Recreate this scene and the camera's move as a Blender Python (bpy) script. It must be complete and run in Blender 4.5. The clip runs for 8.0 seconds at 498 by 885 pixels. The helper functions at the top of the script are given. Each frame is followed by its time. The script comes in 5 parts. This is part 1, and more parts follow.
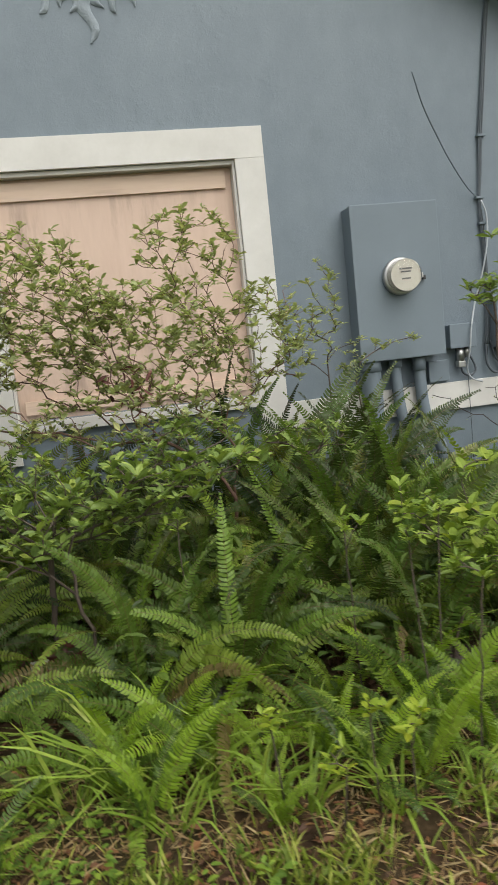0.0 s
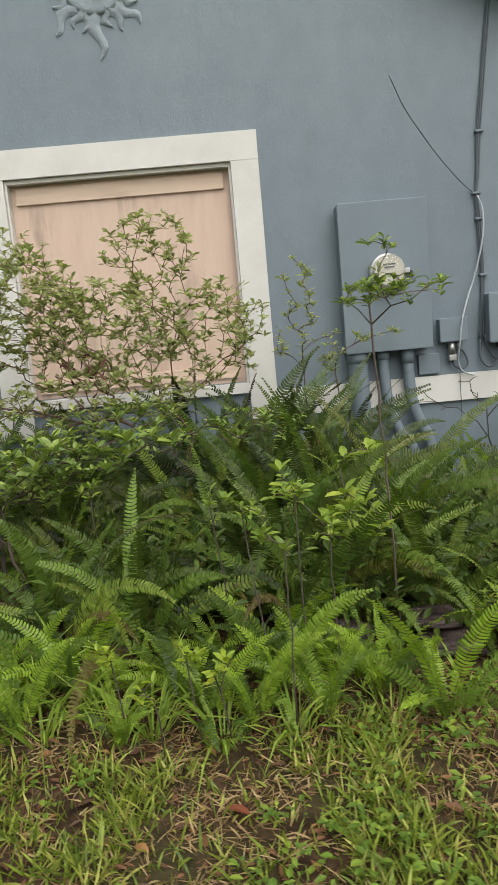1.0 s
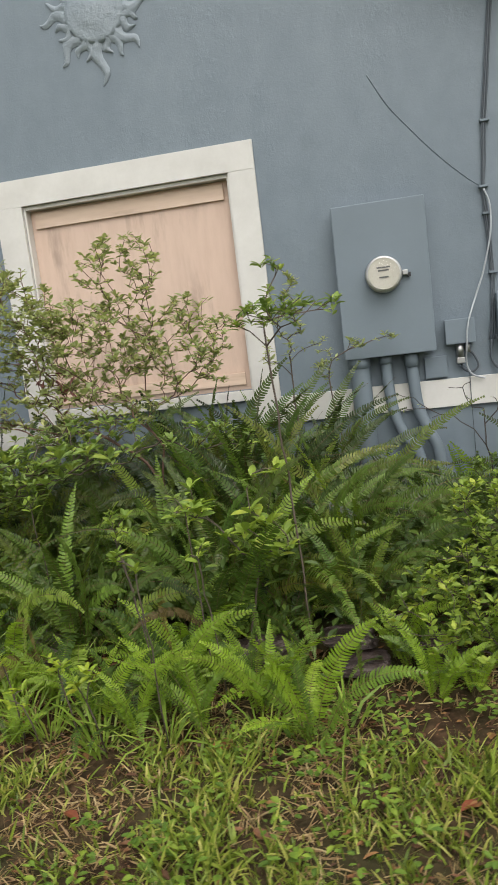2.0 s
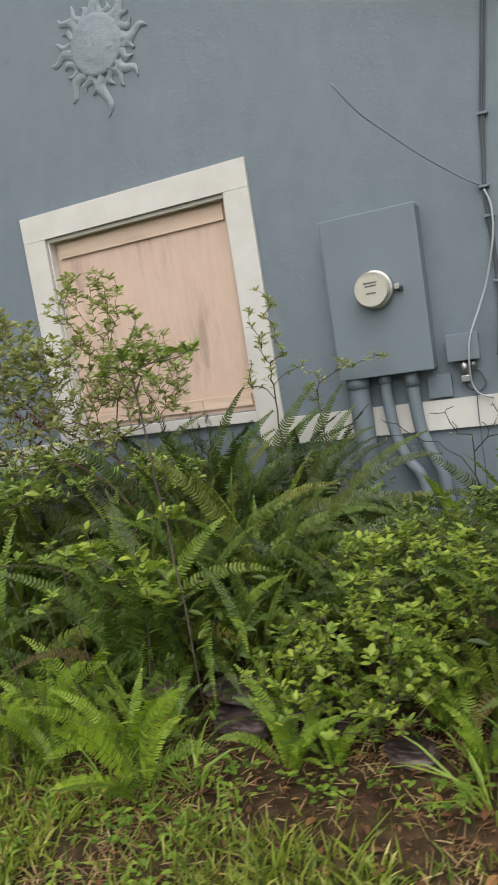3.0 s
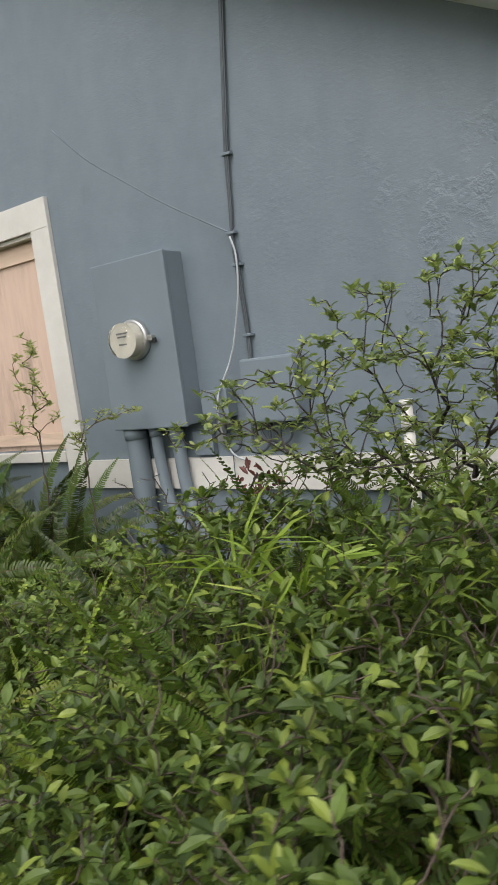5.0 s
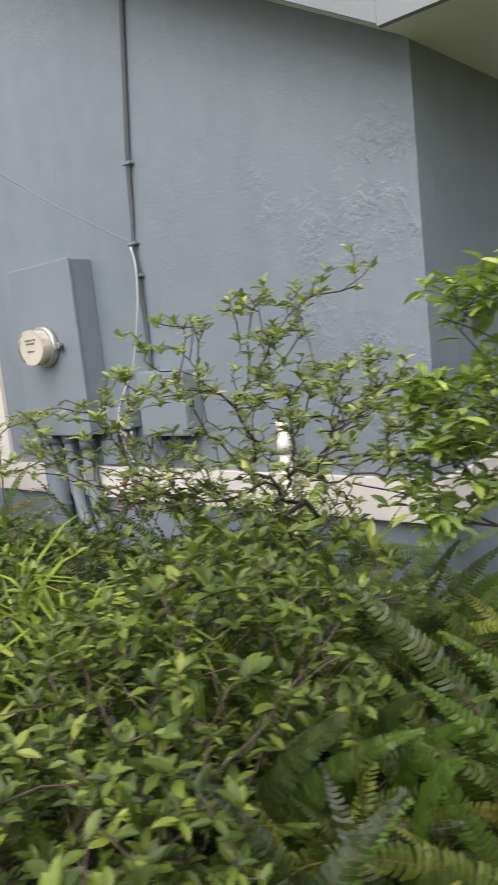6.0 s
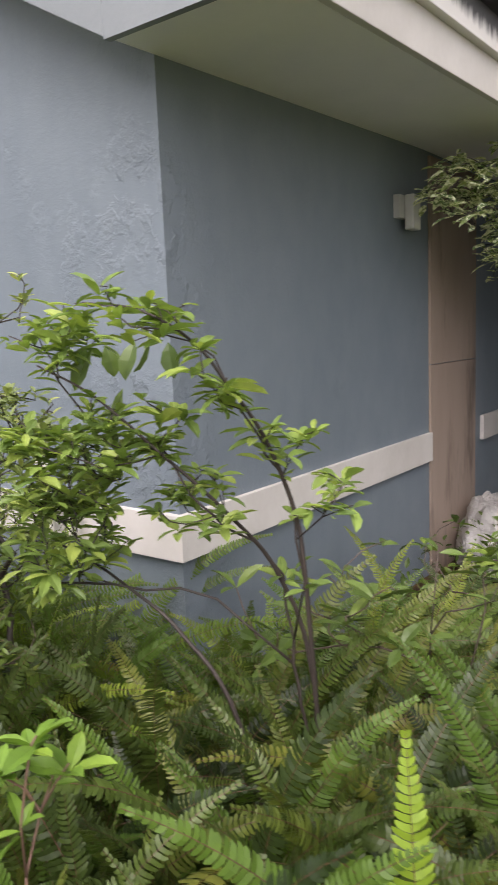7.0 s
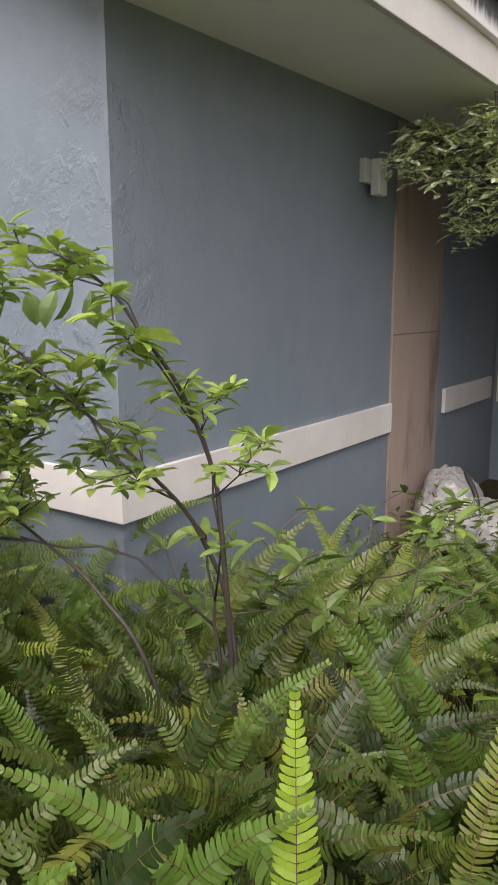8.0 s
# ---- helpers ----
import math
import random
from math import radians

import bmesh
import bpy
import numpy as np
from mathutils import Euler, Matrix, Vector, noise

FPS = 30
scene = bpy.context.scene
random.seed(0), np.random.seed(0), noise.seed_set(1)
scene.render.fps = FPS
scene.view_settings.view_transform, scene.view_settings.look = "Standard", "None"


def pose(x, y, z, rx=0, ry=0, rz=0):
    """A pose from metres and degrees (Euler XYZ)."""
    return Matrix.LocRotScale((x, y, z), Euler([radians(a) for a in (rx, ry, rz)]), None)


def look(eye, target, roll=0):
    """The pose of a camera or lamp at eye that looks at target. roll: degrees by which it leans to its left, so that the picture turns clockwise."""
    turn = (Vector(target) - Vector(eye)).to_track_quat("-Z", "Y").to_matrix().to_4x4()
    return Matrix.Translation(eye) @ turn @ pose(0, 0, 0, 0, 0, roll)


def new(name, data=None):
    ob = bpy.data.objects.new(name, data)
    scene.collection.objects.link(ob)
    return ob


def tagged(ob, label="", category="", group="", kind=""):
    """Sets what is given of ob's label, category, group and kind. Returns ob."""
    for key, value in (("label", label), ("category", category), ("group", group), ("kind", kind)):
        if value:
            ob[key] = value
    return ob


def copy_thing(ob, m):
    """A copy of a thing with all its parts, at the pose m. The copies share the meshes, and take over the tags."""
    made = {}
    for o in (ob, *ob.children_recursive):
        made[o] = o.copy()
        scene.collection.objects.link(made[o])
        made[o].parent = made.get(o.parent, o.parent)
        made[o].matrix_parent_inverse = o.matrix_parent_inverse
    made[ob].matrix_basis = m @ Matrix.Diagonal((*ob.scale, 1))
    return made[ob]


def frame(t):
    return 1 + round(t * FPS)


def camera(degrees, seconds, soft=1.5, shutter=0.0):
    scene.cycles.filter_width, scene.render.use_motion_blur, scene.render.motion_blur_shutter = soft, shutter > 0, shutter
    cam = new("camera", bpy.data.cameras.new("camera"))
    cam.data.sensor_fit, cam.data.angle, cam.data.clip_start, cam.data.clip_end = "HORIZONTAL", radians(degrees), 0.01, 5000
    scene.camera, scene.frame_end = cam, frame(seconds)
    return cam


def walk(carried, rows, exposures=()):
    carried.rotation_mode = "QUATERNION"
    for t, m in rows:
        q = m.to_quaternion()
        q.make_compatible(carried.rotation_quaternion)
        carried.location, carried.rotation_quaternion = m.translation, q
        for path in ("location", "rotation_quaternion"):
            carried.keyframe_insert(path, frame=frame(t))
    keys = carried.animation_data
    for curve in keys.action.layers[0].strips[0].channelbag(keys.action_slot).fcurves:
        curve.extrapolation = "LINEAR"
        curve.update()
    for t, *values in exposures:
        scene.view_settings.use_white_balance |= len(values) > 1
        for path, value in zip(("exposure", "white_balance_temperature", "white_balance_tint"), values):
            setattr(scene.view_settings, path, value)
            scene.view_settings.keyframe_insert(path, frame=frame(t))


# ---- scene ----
cam = camera(37.7, 8.0, soft=1.05, shutter=0.28)
PATH = [
    (0, (-0.902, -3.545, 1.367), (-0.526, -1.6, 1.092), -6.1),
    (0.5, (-0.569, -3.745, 1.366), (-0.342, -1.781, 1.059), -4.3),
    (1, (-0.233, -3.894, 1.339), (-0.204, -1.916, 1.051), -5.1),
    (1.2, (-0.096, -3.913, 1.33), (-0.135, -1.933, 1.048), -5.7),
    (2.3, (0.797, -3.832, 1.395), (0.266, -1.924, 1.117), -7.2),
    (2.5, (0.974, -3.742, 1.411), (0.333, -1.867, 1.143), -7.4),
    (2.9, (1.354, -3.574, 1.429), (0.537, -1.767, 1.17), -8.8),
    (3, (1.43, -3.527, 1.418), (0.585, -1.731, 1.169), -9.1),
    (3.5, (1.865, -3.225, 1.418), (0.905, -1.489, 1.164), -9.9),
    (4, (2.275, -2.983, 1.455), (1.291, -1.258, 1.216), -8.8),
    (4.5, (2.579, -2.707, 1.482), (1.496, -1.04, 1.26), -7.7),
    (5, (2.929, -2.452, 1.468), (1.719, -0.878, 1.231), -7.6),
    (5.2, (3.003, -2.356, 1.482), (1.732, -0.829, 1.251), -7.8),
    (6.3, (3.502, -1.873, 1.521), (2.23, -0.356, 1.234), -4.8),
    (6.5, (3.59, -1.71, 1.52), (2.336, -0.176, 1.25), -3.3),
    (7, (3.804, -1.575, 1.57), (2.618, 0.008, 1.274), -2.4),
    (7.5, (3.875, -1.529, 1.561), (2.755, 0.098, 1.244), -1.7),
    (8, (3.857, -1.491, 1.538), (2.73, 0.118, 1.161), -0.2),
]
EXPOSURE = [(0.0, 0.28, 6550, 8), (1.2, 0.33, 6550, 8), (2.5, 0.34, 6500, 10), (3.5, 0.12, 6500, 10), (4.0, 0.30, 6500, 10), (4.5, 0.56, 6550, 11), (5.0, 0.32, 6550, 11), (5.2, 0.36, 6550, 11), (6.5, 0.98, 6800, 22), (7.0, 0.94, 6700, 21), (8.0, 0.94, 6700, 21)]
walk(cam, [(t, look(eye, target, roll)) for t, eye, target, roll in PATH], EXPOSURE)

# ---- light: bright overcast, soft light from the lawn side ----
world = bpy.data.worlds.new("overcast_sky")
scene.world = world
world.use_nodes = True
wn, wl = world.node_tree.nodes, world.node_tree.links
wn.clear()
sky = wn.new("ShaderNodeTexSky")
sky.sky_type = "NISHITA"
sky.sun_disc = False
sky.sun_elevation, sky.sun_rotation = radians(58), radians(159)
sky.air_density, sky.dust_density, sky.ozone_density = 1.0, 4.0, 1.0
grey = wn.new("ShaderNodeHueSaturation")
grey.inputs["Saturation"].default_value = 0.22
back = wn.new("ShaderNodeBackground")
back.inputs["Strength"].default_value = 0.15
wout = wn.new("ShaderNodeOutputWorld")
wl.new(sky.outputs["Color"], grey.inputs["Color"])
wl.new(grey.outputs["Color"], back.inputs["Color"])
wl.new(back.outputs["Background"], wout.inputs["Surface"])

sun_data = bpy.data.lights.new("soft_sun", "SUN")
sun_data.energy, sun_data.angle, sun_data.color = 1.5, radians(70), (1.0, 0.97, 0.92)
new("soft_sun", sun_data).matrix_world = look((1.6, -4.4, 5.4), (0.0, 0.0, 0.0))


# ---- materials ----
def shader(name):
    m = bpy.data.materials.new(name)
    m.use_nodes = True
    return m, m.node_tree.nodes, m.node_tree.links, m.node_tree.nodes["Principled BSDF"]


def ramp(n, l, source, stops):
    r = n.new("ShaderNodeValToRGB")
    while len(r.color_ramp.elements) < len(stops):
        r.color_ramp.elements.new(0.5)
    for e, (at, c) in zip(r.color_ramp.elements, stops):
        e.position, e.color = at, (*c, 1)
    l.new(source, r.inputs["Fac"])
    return r.outputs["Color"]


def mixed(n, l, fac, a, b, kind="MIX"):
    x = n.new("ShaderNodeMix")
    x.data_type, x.blend_type = "RGBA", kind
    for sock, v in ((x.inputs["Factor"], fac), (x.inputs["A"], a), (x.inputs["B"], b)):
        if isinstance(v, bpy.types.NodeSocket):
            l.new(v, sock)
        else:
            sock.default_value = (*v, 1) if isinstance(v, tuple) else v
    return x.outputs["Result"]


def noise_of(n, l, scale, detail=4.0, rough=0.55, stretch=None, space="Object"):
    tc = n.new("ShaderNodeTexCoord")
    t = n.new("ShaderNodeTexNoise")
    t.inputs["Scale"].default_value, t.inputs["Detail"].default_value, t.inputs["Roughness"].default_value = scale, detail, rough
    if stretch:
        mp = n.new("ShaderNodeMapping")
        mp.inputs["Scale"].default_value = stretch
        l.new(tc.outputs[space], mp.inputs["Vector"])
        l.new(mp.outputs["Vector"], t.inputs["Vector"])
    else:
        l.new(tc.outputs[space], t.inputs["Vector"])
    return t.outputs["Fac"]


def bump(n, l, b, height, strength, distance):
    u = n.new("ShaderNodeBump")
    u.inputs["Strength"].default_value, u.inputs["Distance"].default_value = strength, distance
    l.new(height, u.inputs["Height"])
    l.new(u.outputs["Normal"], b.inputs["Normal"])


def painted(name, colour, dark, rough=0.6, grain=60.0, relief=0.25, depth=0.004, stain=2.0, streak=None, metal=0.0):
    m, n, l, b = shader(name)
    big = noise_of(n, l, stain, 5, 0.6, streak)
    fine = noise_of(n, l, grain, 6, 0.65)
    c = ramp(n, l, big, [(0.3, dark), (0.62, colour)])
    c = mixed(n, l, 0.22, c, ramp(n, l, fine, [(0.3, dark), (0.7, colour)]))
    l.new(c, b.inputs["Base Color"])
    b.inputs["Roughness"].default_value, b.inputs["Metallic"].default_value = rough, metal
    bump(n, l, b, fine, relief, depth)
    return m


def stucco_paint(name):
    m, n, l, b = shader(name)
    fine, mid, big = noise_of(n, l, 70, 6, 0.7), noise_of(n, l, 9, 5, 0.6, (1, 1, 0.7)), noise_of(n, l, 1.3, 5, 0.6, (1.2, 1.2, 0.6))
    c = ramp(n, l, big, [(0.3, (0.138, 0.174, 0.205)), (0.7, (0.175, 0.214, 0.245))])
    c = mixed(n, l, 0.3, c, ramp(n, l, mid, [(0.35, (0.128, 0.160, 0.190)), (0.7, (0.190, 0.227, 0.257))]))
    l.new(c, b.inputs["Base Color"])
    b.inputs["Roughness"].default_value = 0.5
    trowel = ramp(n, l, noise_of(n, l, 11, 6, 0.7, (1, 1, 0.8)), [(0.47, (0, 0, 0)), (0.60, (1, 1, 1))])
    where = ramp(n, l, noise_of(n, l, 1.9, 4, 0.6), [(0.46, (0.08, 0.08, 0.08)), (0.62, (1, 1, 1))])
    spot = n.new("ShaderNodeSeparateXYZ")
    l.new(n.new("ShaderNodeTexCoord").outputs["Object"], spot.inputs[0])
    patched = n.new("ShaderNodeMapRange")
    patched.inputs["From Min"].default_value, patched.inputs["From Max"].default_value = 1.5, 2.3
    patched.inputs["To Min"].default_value, patched.inputs["To Max"].default_value = 0.35, 2.2
    l.new(spot.outputs["X"], patched.inputs["Value"])
    where = mixed(n, l, 1.0, where, patched.outputs["Result"], "MULTIPLY")
    smoother = n.new("ShaderNodeMapRange")
    smoother.inputs["From Min"].default_value, smoother.inputs["From Max"].default_value = 0.0, 0.25
    smoother.inputs["To Min"].default_value, smoother.inputs["To Max"].default_value = 1.0, 0.12
    l.new(spot.outputs["Y"], smoother.inputs["Value"])
    where = mixed(n, l, 1.0, where, smoother.outputs["Result"], "MULTIPLY")
    trowel = mixed(n, l, 1.0, trowel, where, "MULTIPLY")
    h = mixed(n, l, 0.30, trowel, fine)
    bump(n, l, b, h, 0.50, 0.009)
    spots = ramp(n, l, noise_of(n, l, 5.5, 4, 0.7), [(0.62, (0, 0, 0)), (0.74, (0.35, 0.35, 0.35))])
    l.new(mixed(n, l, spots, c, (0.114, 0.145, 0.167)), b.inputs["Base Color"])
    return m


def leaf_material(name, young, old, rough=0.38, clear=0.30, seed="island", far=None, mottled=None):
    """Leaf surface, with light shining through it. Colours vary from leaf to leaf."""
    m, n, l, b = shader(name)
    if seed == "island":
        rnd = n.new("ShaderNodeNewGeometry").outputs["Random Per Island"]
    else:
        rnd = n.new("ShaderNodeObjectInfo").outputs["Random"]
    stops = [(0.0, old), (0.72, young), (1.0, far or young)]
    c = ramp(n, l, rnd, stops)
    spot = noise_of(n, l, 25, 3)
    c = mixed(n, l, ramp(n, l, spot, [(0.35, (0.35, 0.35, 0.35)), (0.6, (0, 0, 0))]), c, tuple(v * 0.6 for v in old))
    if mottled:
        c = mixed(n, l, ramp(n, l, noise_of(n, l, 55, 3, 0.6), [(0.46, (0, 0, 0)), (0.54, (0.85, 0.85, 0.85))]), c, mottled)
    l.new(c, b.inputs["Base Color"])
    b.inputs["Roughness"].default_value = rough
    b.inputs["Specular IOR Level"].default_value = 0.36
    t = n.new("ShaderNodeBsdfTranslucent")
    bright = mixed(n, l, 1.0, c, (1.25, 1.3, 0.7), "MULTIPLY")
    l.new(bright, t.inputs["Color"])
    s = n.new("ShaderNodeMixShader")
    s.inputs["Fac"].default_value = clear
    l.new(b.outputs["BSDF"], s.inputs[1])
    l.new(t.outputs["BSDF"], s.inputs[2])
    l.new(s.outputs["Shader"], n["Material Output"].inputs["Surface"])
    return m


def wood(name, light, dark, stretch, scale=6.0, rough=0.75, stain=0.45, grain=0.5):
    """Plywood: soft grain, and dark water stains that run along it."""
    m, n, l, b = shader(name)
    g = noise_of(n, l, scale, 6, 0.6, stretch)
    run = noise_of(n, l, 3.2, 5, 0.65, tuple(0.6 * q for q in stretch))
    big = noise_of(n, l, 1.5, 3, 0.5)
    c = mixed(n, l, grain, light, ramp(n, l, g, [(0.3, dark), (0.6, light)]))
    s = n.new("ShaderNodeMath")
    s.operation = "MULTIPLY"
    l.new(ramp(n, l, run, [(0.50, (0, 0, 0)), (0.66, (1, 1, 1))]), s.inputs[0])
    l.new(ramp(n, l, big, [(0.36, (0, 0, 0)), (0.54, (stain, stain, stain))]), s.inputs[1])
    c = mixed(n, l, s.outputs[0], c, tuple(v * 0.42 for v in dark))
    l.new(c, b.inputs["Base Color"])
    b.inputs["Roughness"].default_value = rough
    bump(n, l, b, g, 0.2, 0.002)
    return m


M_WALL = stucco_paint("blue_grey_stucco")
M_BOX = painted("blue_grey_metal_paint", (0.163, 0.201, 0.231), (0.141, 0.174, 0.202), 0.62, 120, 0.08, 0.001)
M_WHITE = painted("white_trim_paint", (0.62, 0.605, 0.57), (0.51, 0.495, 0.46), 0.5, 45, 0.12, 0.002, 3.0)
M_PLY = wood("pinkish_plywood", (0.60, 0.45, 0.36), (0.49, 0.35, 0.27), (4.5, 4.5, 0.9), 4, 0.75, 0.5, 0.45)
M_PLY_STRIP = wood("pale_plywood_strip", (0.64, 0.49, 0.38), (0.50, 0.36, 0.27), (0.5, 6, 6), 5)
M_PLY_DARK = wood("weathered_board", (0.31, 0.245, 0.20), (0.215, 0.165, 0.135), (2, 2, 0.5), 3, 0.75, 0.8, 0.4)
M_STEM = painted("brown_bark", (0.115, 0.085, 0.065), (0.05, 0.038, 0.030), 0.8, 90, 0.5, 0.003)
M_STEM_RED = painted("red_brown_bark", (0.200, 0.115, 0.085), (0.095, 0.052, 0.040), 0.7, 90, 0.5, 0.003)
M_STEM_DARK = painted("dark_wet_bark", (0.055, 0.042, 0.036), (0.022, 0.018, 0.016), 0.55, 90, 0.5, 0.003)
M_CABLE = painted("dark_cable_sheath", (0.085, 0.100, 0.115), (0.050, 0.060, 0.070), 0.5, 200, 0.1, 0.001)
M_WIRE = painted("pale_grey_wire", (0.42, 0.44, 0.46), (0.30, 0.32, 0.34), 0.5, 200, 0.1, 0.001)
M_STEEL = painted("galvanised_steel", (0.55, 0.55, 0.54), (0.38, 0.38, 0.37), 0.38, 150, 0.1, 0.001, metal=0.9)
M_PLATE = painted("cream_meter_plate", (0.44, 0.42, 0.36), (0.34, 0.32, 0.27), 0.5, 60, 0.05, 0.001)
M_BLACK = painted("black_rubber", (0.02, 0.02, 0.022), (0.012, 0.012, 0.013), 0.5, 60, 0.1, 0.001)
M_PVC = painted("white_pvc", (0.60, 0.59, 0.55), (0.42, 0.40, 0.36), 0.35, 60, 0.05, 0.001)
M_SUN = painted("silver_grey_plaster", (0.255, 0.295, 0.325), (0.180, 0.220, 0.250), 0.42, 24, 0.8, 0.012)
M_SOFFIT = painted("grey_soffit_paint", (0.82, 0.82, 0.82), (0.74, 0.75, 0.75), 0.6, 60, 0.1, 0.002)


# ---- mesh helpers ----
def link_mesh(name, verts, faces, material, parent=None, label="", smooth=False):
    me = bpy.data.meshes.new(name)
    me.from_pydata(verts, [], faces)
    me.materials.append(material)
    if smooth:
        me.polygons.foreach_set("use_smooth", [True] * len(me.polygons))
    me.update()
    ob = new(name, me)
    if parent:
        ob.parent = parent
    if label:
        tagged(ob, label)
    return ob


def part(name, bm, material, parent=None, label="", smooth=False):
    me = bpy.data.meshes.new(name)
    bmesh.ops.recalc_face_normals(bm, faces=bm.faces)
    bm.to_mesh(me)
    bm.free()
    me.materials.append(material)
    if smooth:
        me.polygons.foreach_set("use_smooth", [True] * len(me.polygons))
    ob = new(name, me)
    if parent:
        ob.parent = parent
    if label:
        tagged(ob, label)
    return ob


def thing(name, label, category, at=(0, 0, 0), group="", kind=""):
    return tagged(new(name), label, category, group, kind) if at == (0, 0, 0) else tagged(placed(new(name), at), label, category, group, kind)


def placed(ob, at):
    ob.location = at
    return ob


def add_box(bm, lo, hi, bevel=0.0):
    made = bmesh.ops.create_cube(bm, size=1.0)["verts"]
    for v in made:
        v.co = Vector([lo[k] + (v.co[k] + 0.5) * (hi[k] - lo[k]) for k in range(3)])
    if bevel:
        edges = list({e for v in made for e in v.link_edges})
        bmesh.ops.bevel(bm, geom=edges, offset=bevel, segments=2, affect="EDGES", profile=0.6)
    return made


def box(lo, hi, bevel=0.0):
    bm = bmesh.new()
    add_box(bm, lo, hi, bevel)
    return bm


def prism(bm, outline, y0, y1):
    """A plate whose outline lies in x and z, from y0 to y1."""
    a = [bm.verts.new((x, y0, z)) for x, z in outline]
    b = [bm.verts.new((x, y1, z)) for x, z in outline]
    bm.faces.new(a)
    bm.faces.new(b[::-1])
    for k in range(len(a)):
        bm.faces.new((a[k], b[k], b[(k + 1) % len(b)], a[(k + 1) % len(a)]))


def smooth_line(points, steps=6):
    """A Catmull-Rom line through the points."""
    p = [Vector(q) for q in points]
    p = [2 * p[0] - p[1]] + p + [2 * p[-1] - p[-2]]
    out = []
    for k in range(1, len(p) - 2):
        for s in range(steps):
            t = s / steps
            a, b, c, d = p[k - 1], p[k], p[k + 1], p[k + 2]
            out.append(0.5 * (2 * b + (c - a) * t + (2 * a - 5 * b + 4 * c - d) * t * t + (3 * b - a - 3 * c + d) * t ** 3))
    return out + [p[-2]]


def tube_data(line, radii, sides, verts, faces):
    base = len(verts)
    up = Vector((0.31, 0.17, 0.93))
    for k, q in enumerate(line):
        way = (line[min(k + 1, len(line) - 1)] - line[max(k - 1, 0)]).normalized()
        u = way.cross(up)
        u = u.normalized() if u.length > 1e-4 else Vector((1, 0, 0))
        v = way.cross(u)
        for s in range(sides):
            a = 2 * math.pi * s / sides
            verts.append(q + (u * math.cos(a) + v * math.sin(a)) * radii[k])
    for k in range(len(line) - 1):
        for s in range(sides):
            i, j = base + k * sides + s, base + k * sides + (s + 1) % sides
            faces.append((i, j, j + sides, i + sides))
    faces.append(tuple(base + s for s in range(sides))[::-1])
    faces.append(tuple(base + (len(line) - 1) * sides + s for s in range(sides)))


def tube(name, points, radius, material, parent=None, label="", sides=10, steps=6):
    line = smooth_line(points, steps) if len(points) > 2 else [Vector(q) for q in points]
    verts, faces = [], []
    tube_data(line, [radius] * len(line), sides, verts, faces)
    return link_mesh(name, verts, faces, material, parent, label, True)


def lathe(profile, steps=28):
    """A turned shape about the y axis: rows of radius and y."""
    bm = bmesh.new()
    rings = [[bm.verts.new((r * math.cos(2 * math.pi * s / steps), y, r * math.sin(2 * math.pi * s / steps))) for s in range(steps)] for r, y in profile]
    for a, b in zip(rings, rings[1:]):
        for s in range(steps):
            bm.faces.new((a[s], a[(s + 1) % steps], b[(s + 1) % steps], b[s]))
    bm.faces.new(rings[0])
    bm.faces.new(rings[-1][::-1])
    return bm


# ---- ground ----
def ground_z(x, y):
    """Height of the soil: a flat lawn, and a bed that rises a little to the wall."""
    z = 0.25 + 0.05 * max(0.0, min(1.0, (y + 2.1) / 1.2))
    near = max(0.0, 1.0 - max(abs(x) - 5, abs(y) - 5, 0) / 3)
    return z + near * (0.018 * noise.noise((x * 2.1, y * 2.1, 0.3)) + 0.010 * noise.noise((x * 7, y * 7, 4.0)))


def soil_material():
    m, n, l, b = shader("wet_soil")
    big, mid, fine = noise_of(n, l, 2.2, 5), noise_of(n, l, 16, 6, 0.65), noise_of(n, l, 90, 5, 0.7)
    c = ramp(n, l, mid, [(0.3, (0.016, 0.009, 0.005)), (0.5, (0.055, 0.032, 0.018)), (0.72, (0.135, 0.082, 0.044))])
    c = mixed(n, l, ramp(n, l, big, [(0.42, (0, 0, 0)), (0.62, (0.7, 0.7, 0.7))]), c, (0.046, 0.046, 0.018))
    tc = n.new("ShaderNodeTexCoord")
    sep = n.new("ShaderNodeSeparateXYZ")
    l.new(tc.outputs["Object"], sep.inputs[0])
    away = n.new("ShaderNodeMapRange")
    away.inputs["From Min"].default_value, away.inputs["From Max"].default_value = -2.9, -3.7
    away.inputs["To Max"].default_value = 0.85
    l.new(sep.outputs["Y"], away.inputs["Value"])
    reach = away.outputs["Result"]
    for x0, x1 in ((4.5, 5.3), (-2.7, -3.5)):
        beside = n.new("ShaderNodeMapRange")
        beside.inputs["From Min"].default_value, beside.inputs["From Max"].default_value = x0, x1
        beside.inputs["To Max"].default_value = 0.85
        l.new(sep.outputs["X"], beside.inputs["Value"])
        more = n.new("ShaderNodeMath")
        more.operation = "MAXIMUM"
        l.new(reach, more.inputs[0])
        l.new(beside.outputs["Result"], more.inputs[1])
        reach = more.outputs[0]
    turf = ramp(n, l, mid, [(0.3, (0.105, 0.112, 0.055)), (0.7, (0.205, 0.215, 0.105))])
    c = mixed(n, l, reach, c, turf)
    l.new(c, b.inputs["Base Color"])
    b.inputs["Roughness"].default_value = 0.9
    b.inputs["Specular IOR Level"].default_value = 0.15
    h = mixed(n, l, 0.4, mid, fine)
    bump(n, l, b, h, 0.7, 0.02)
    return m


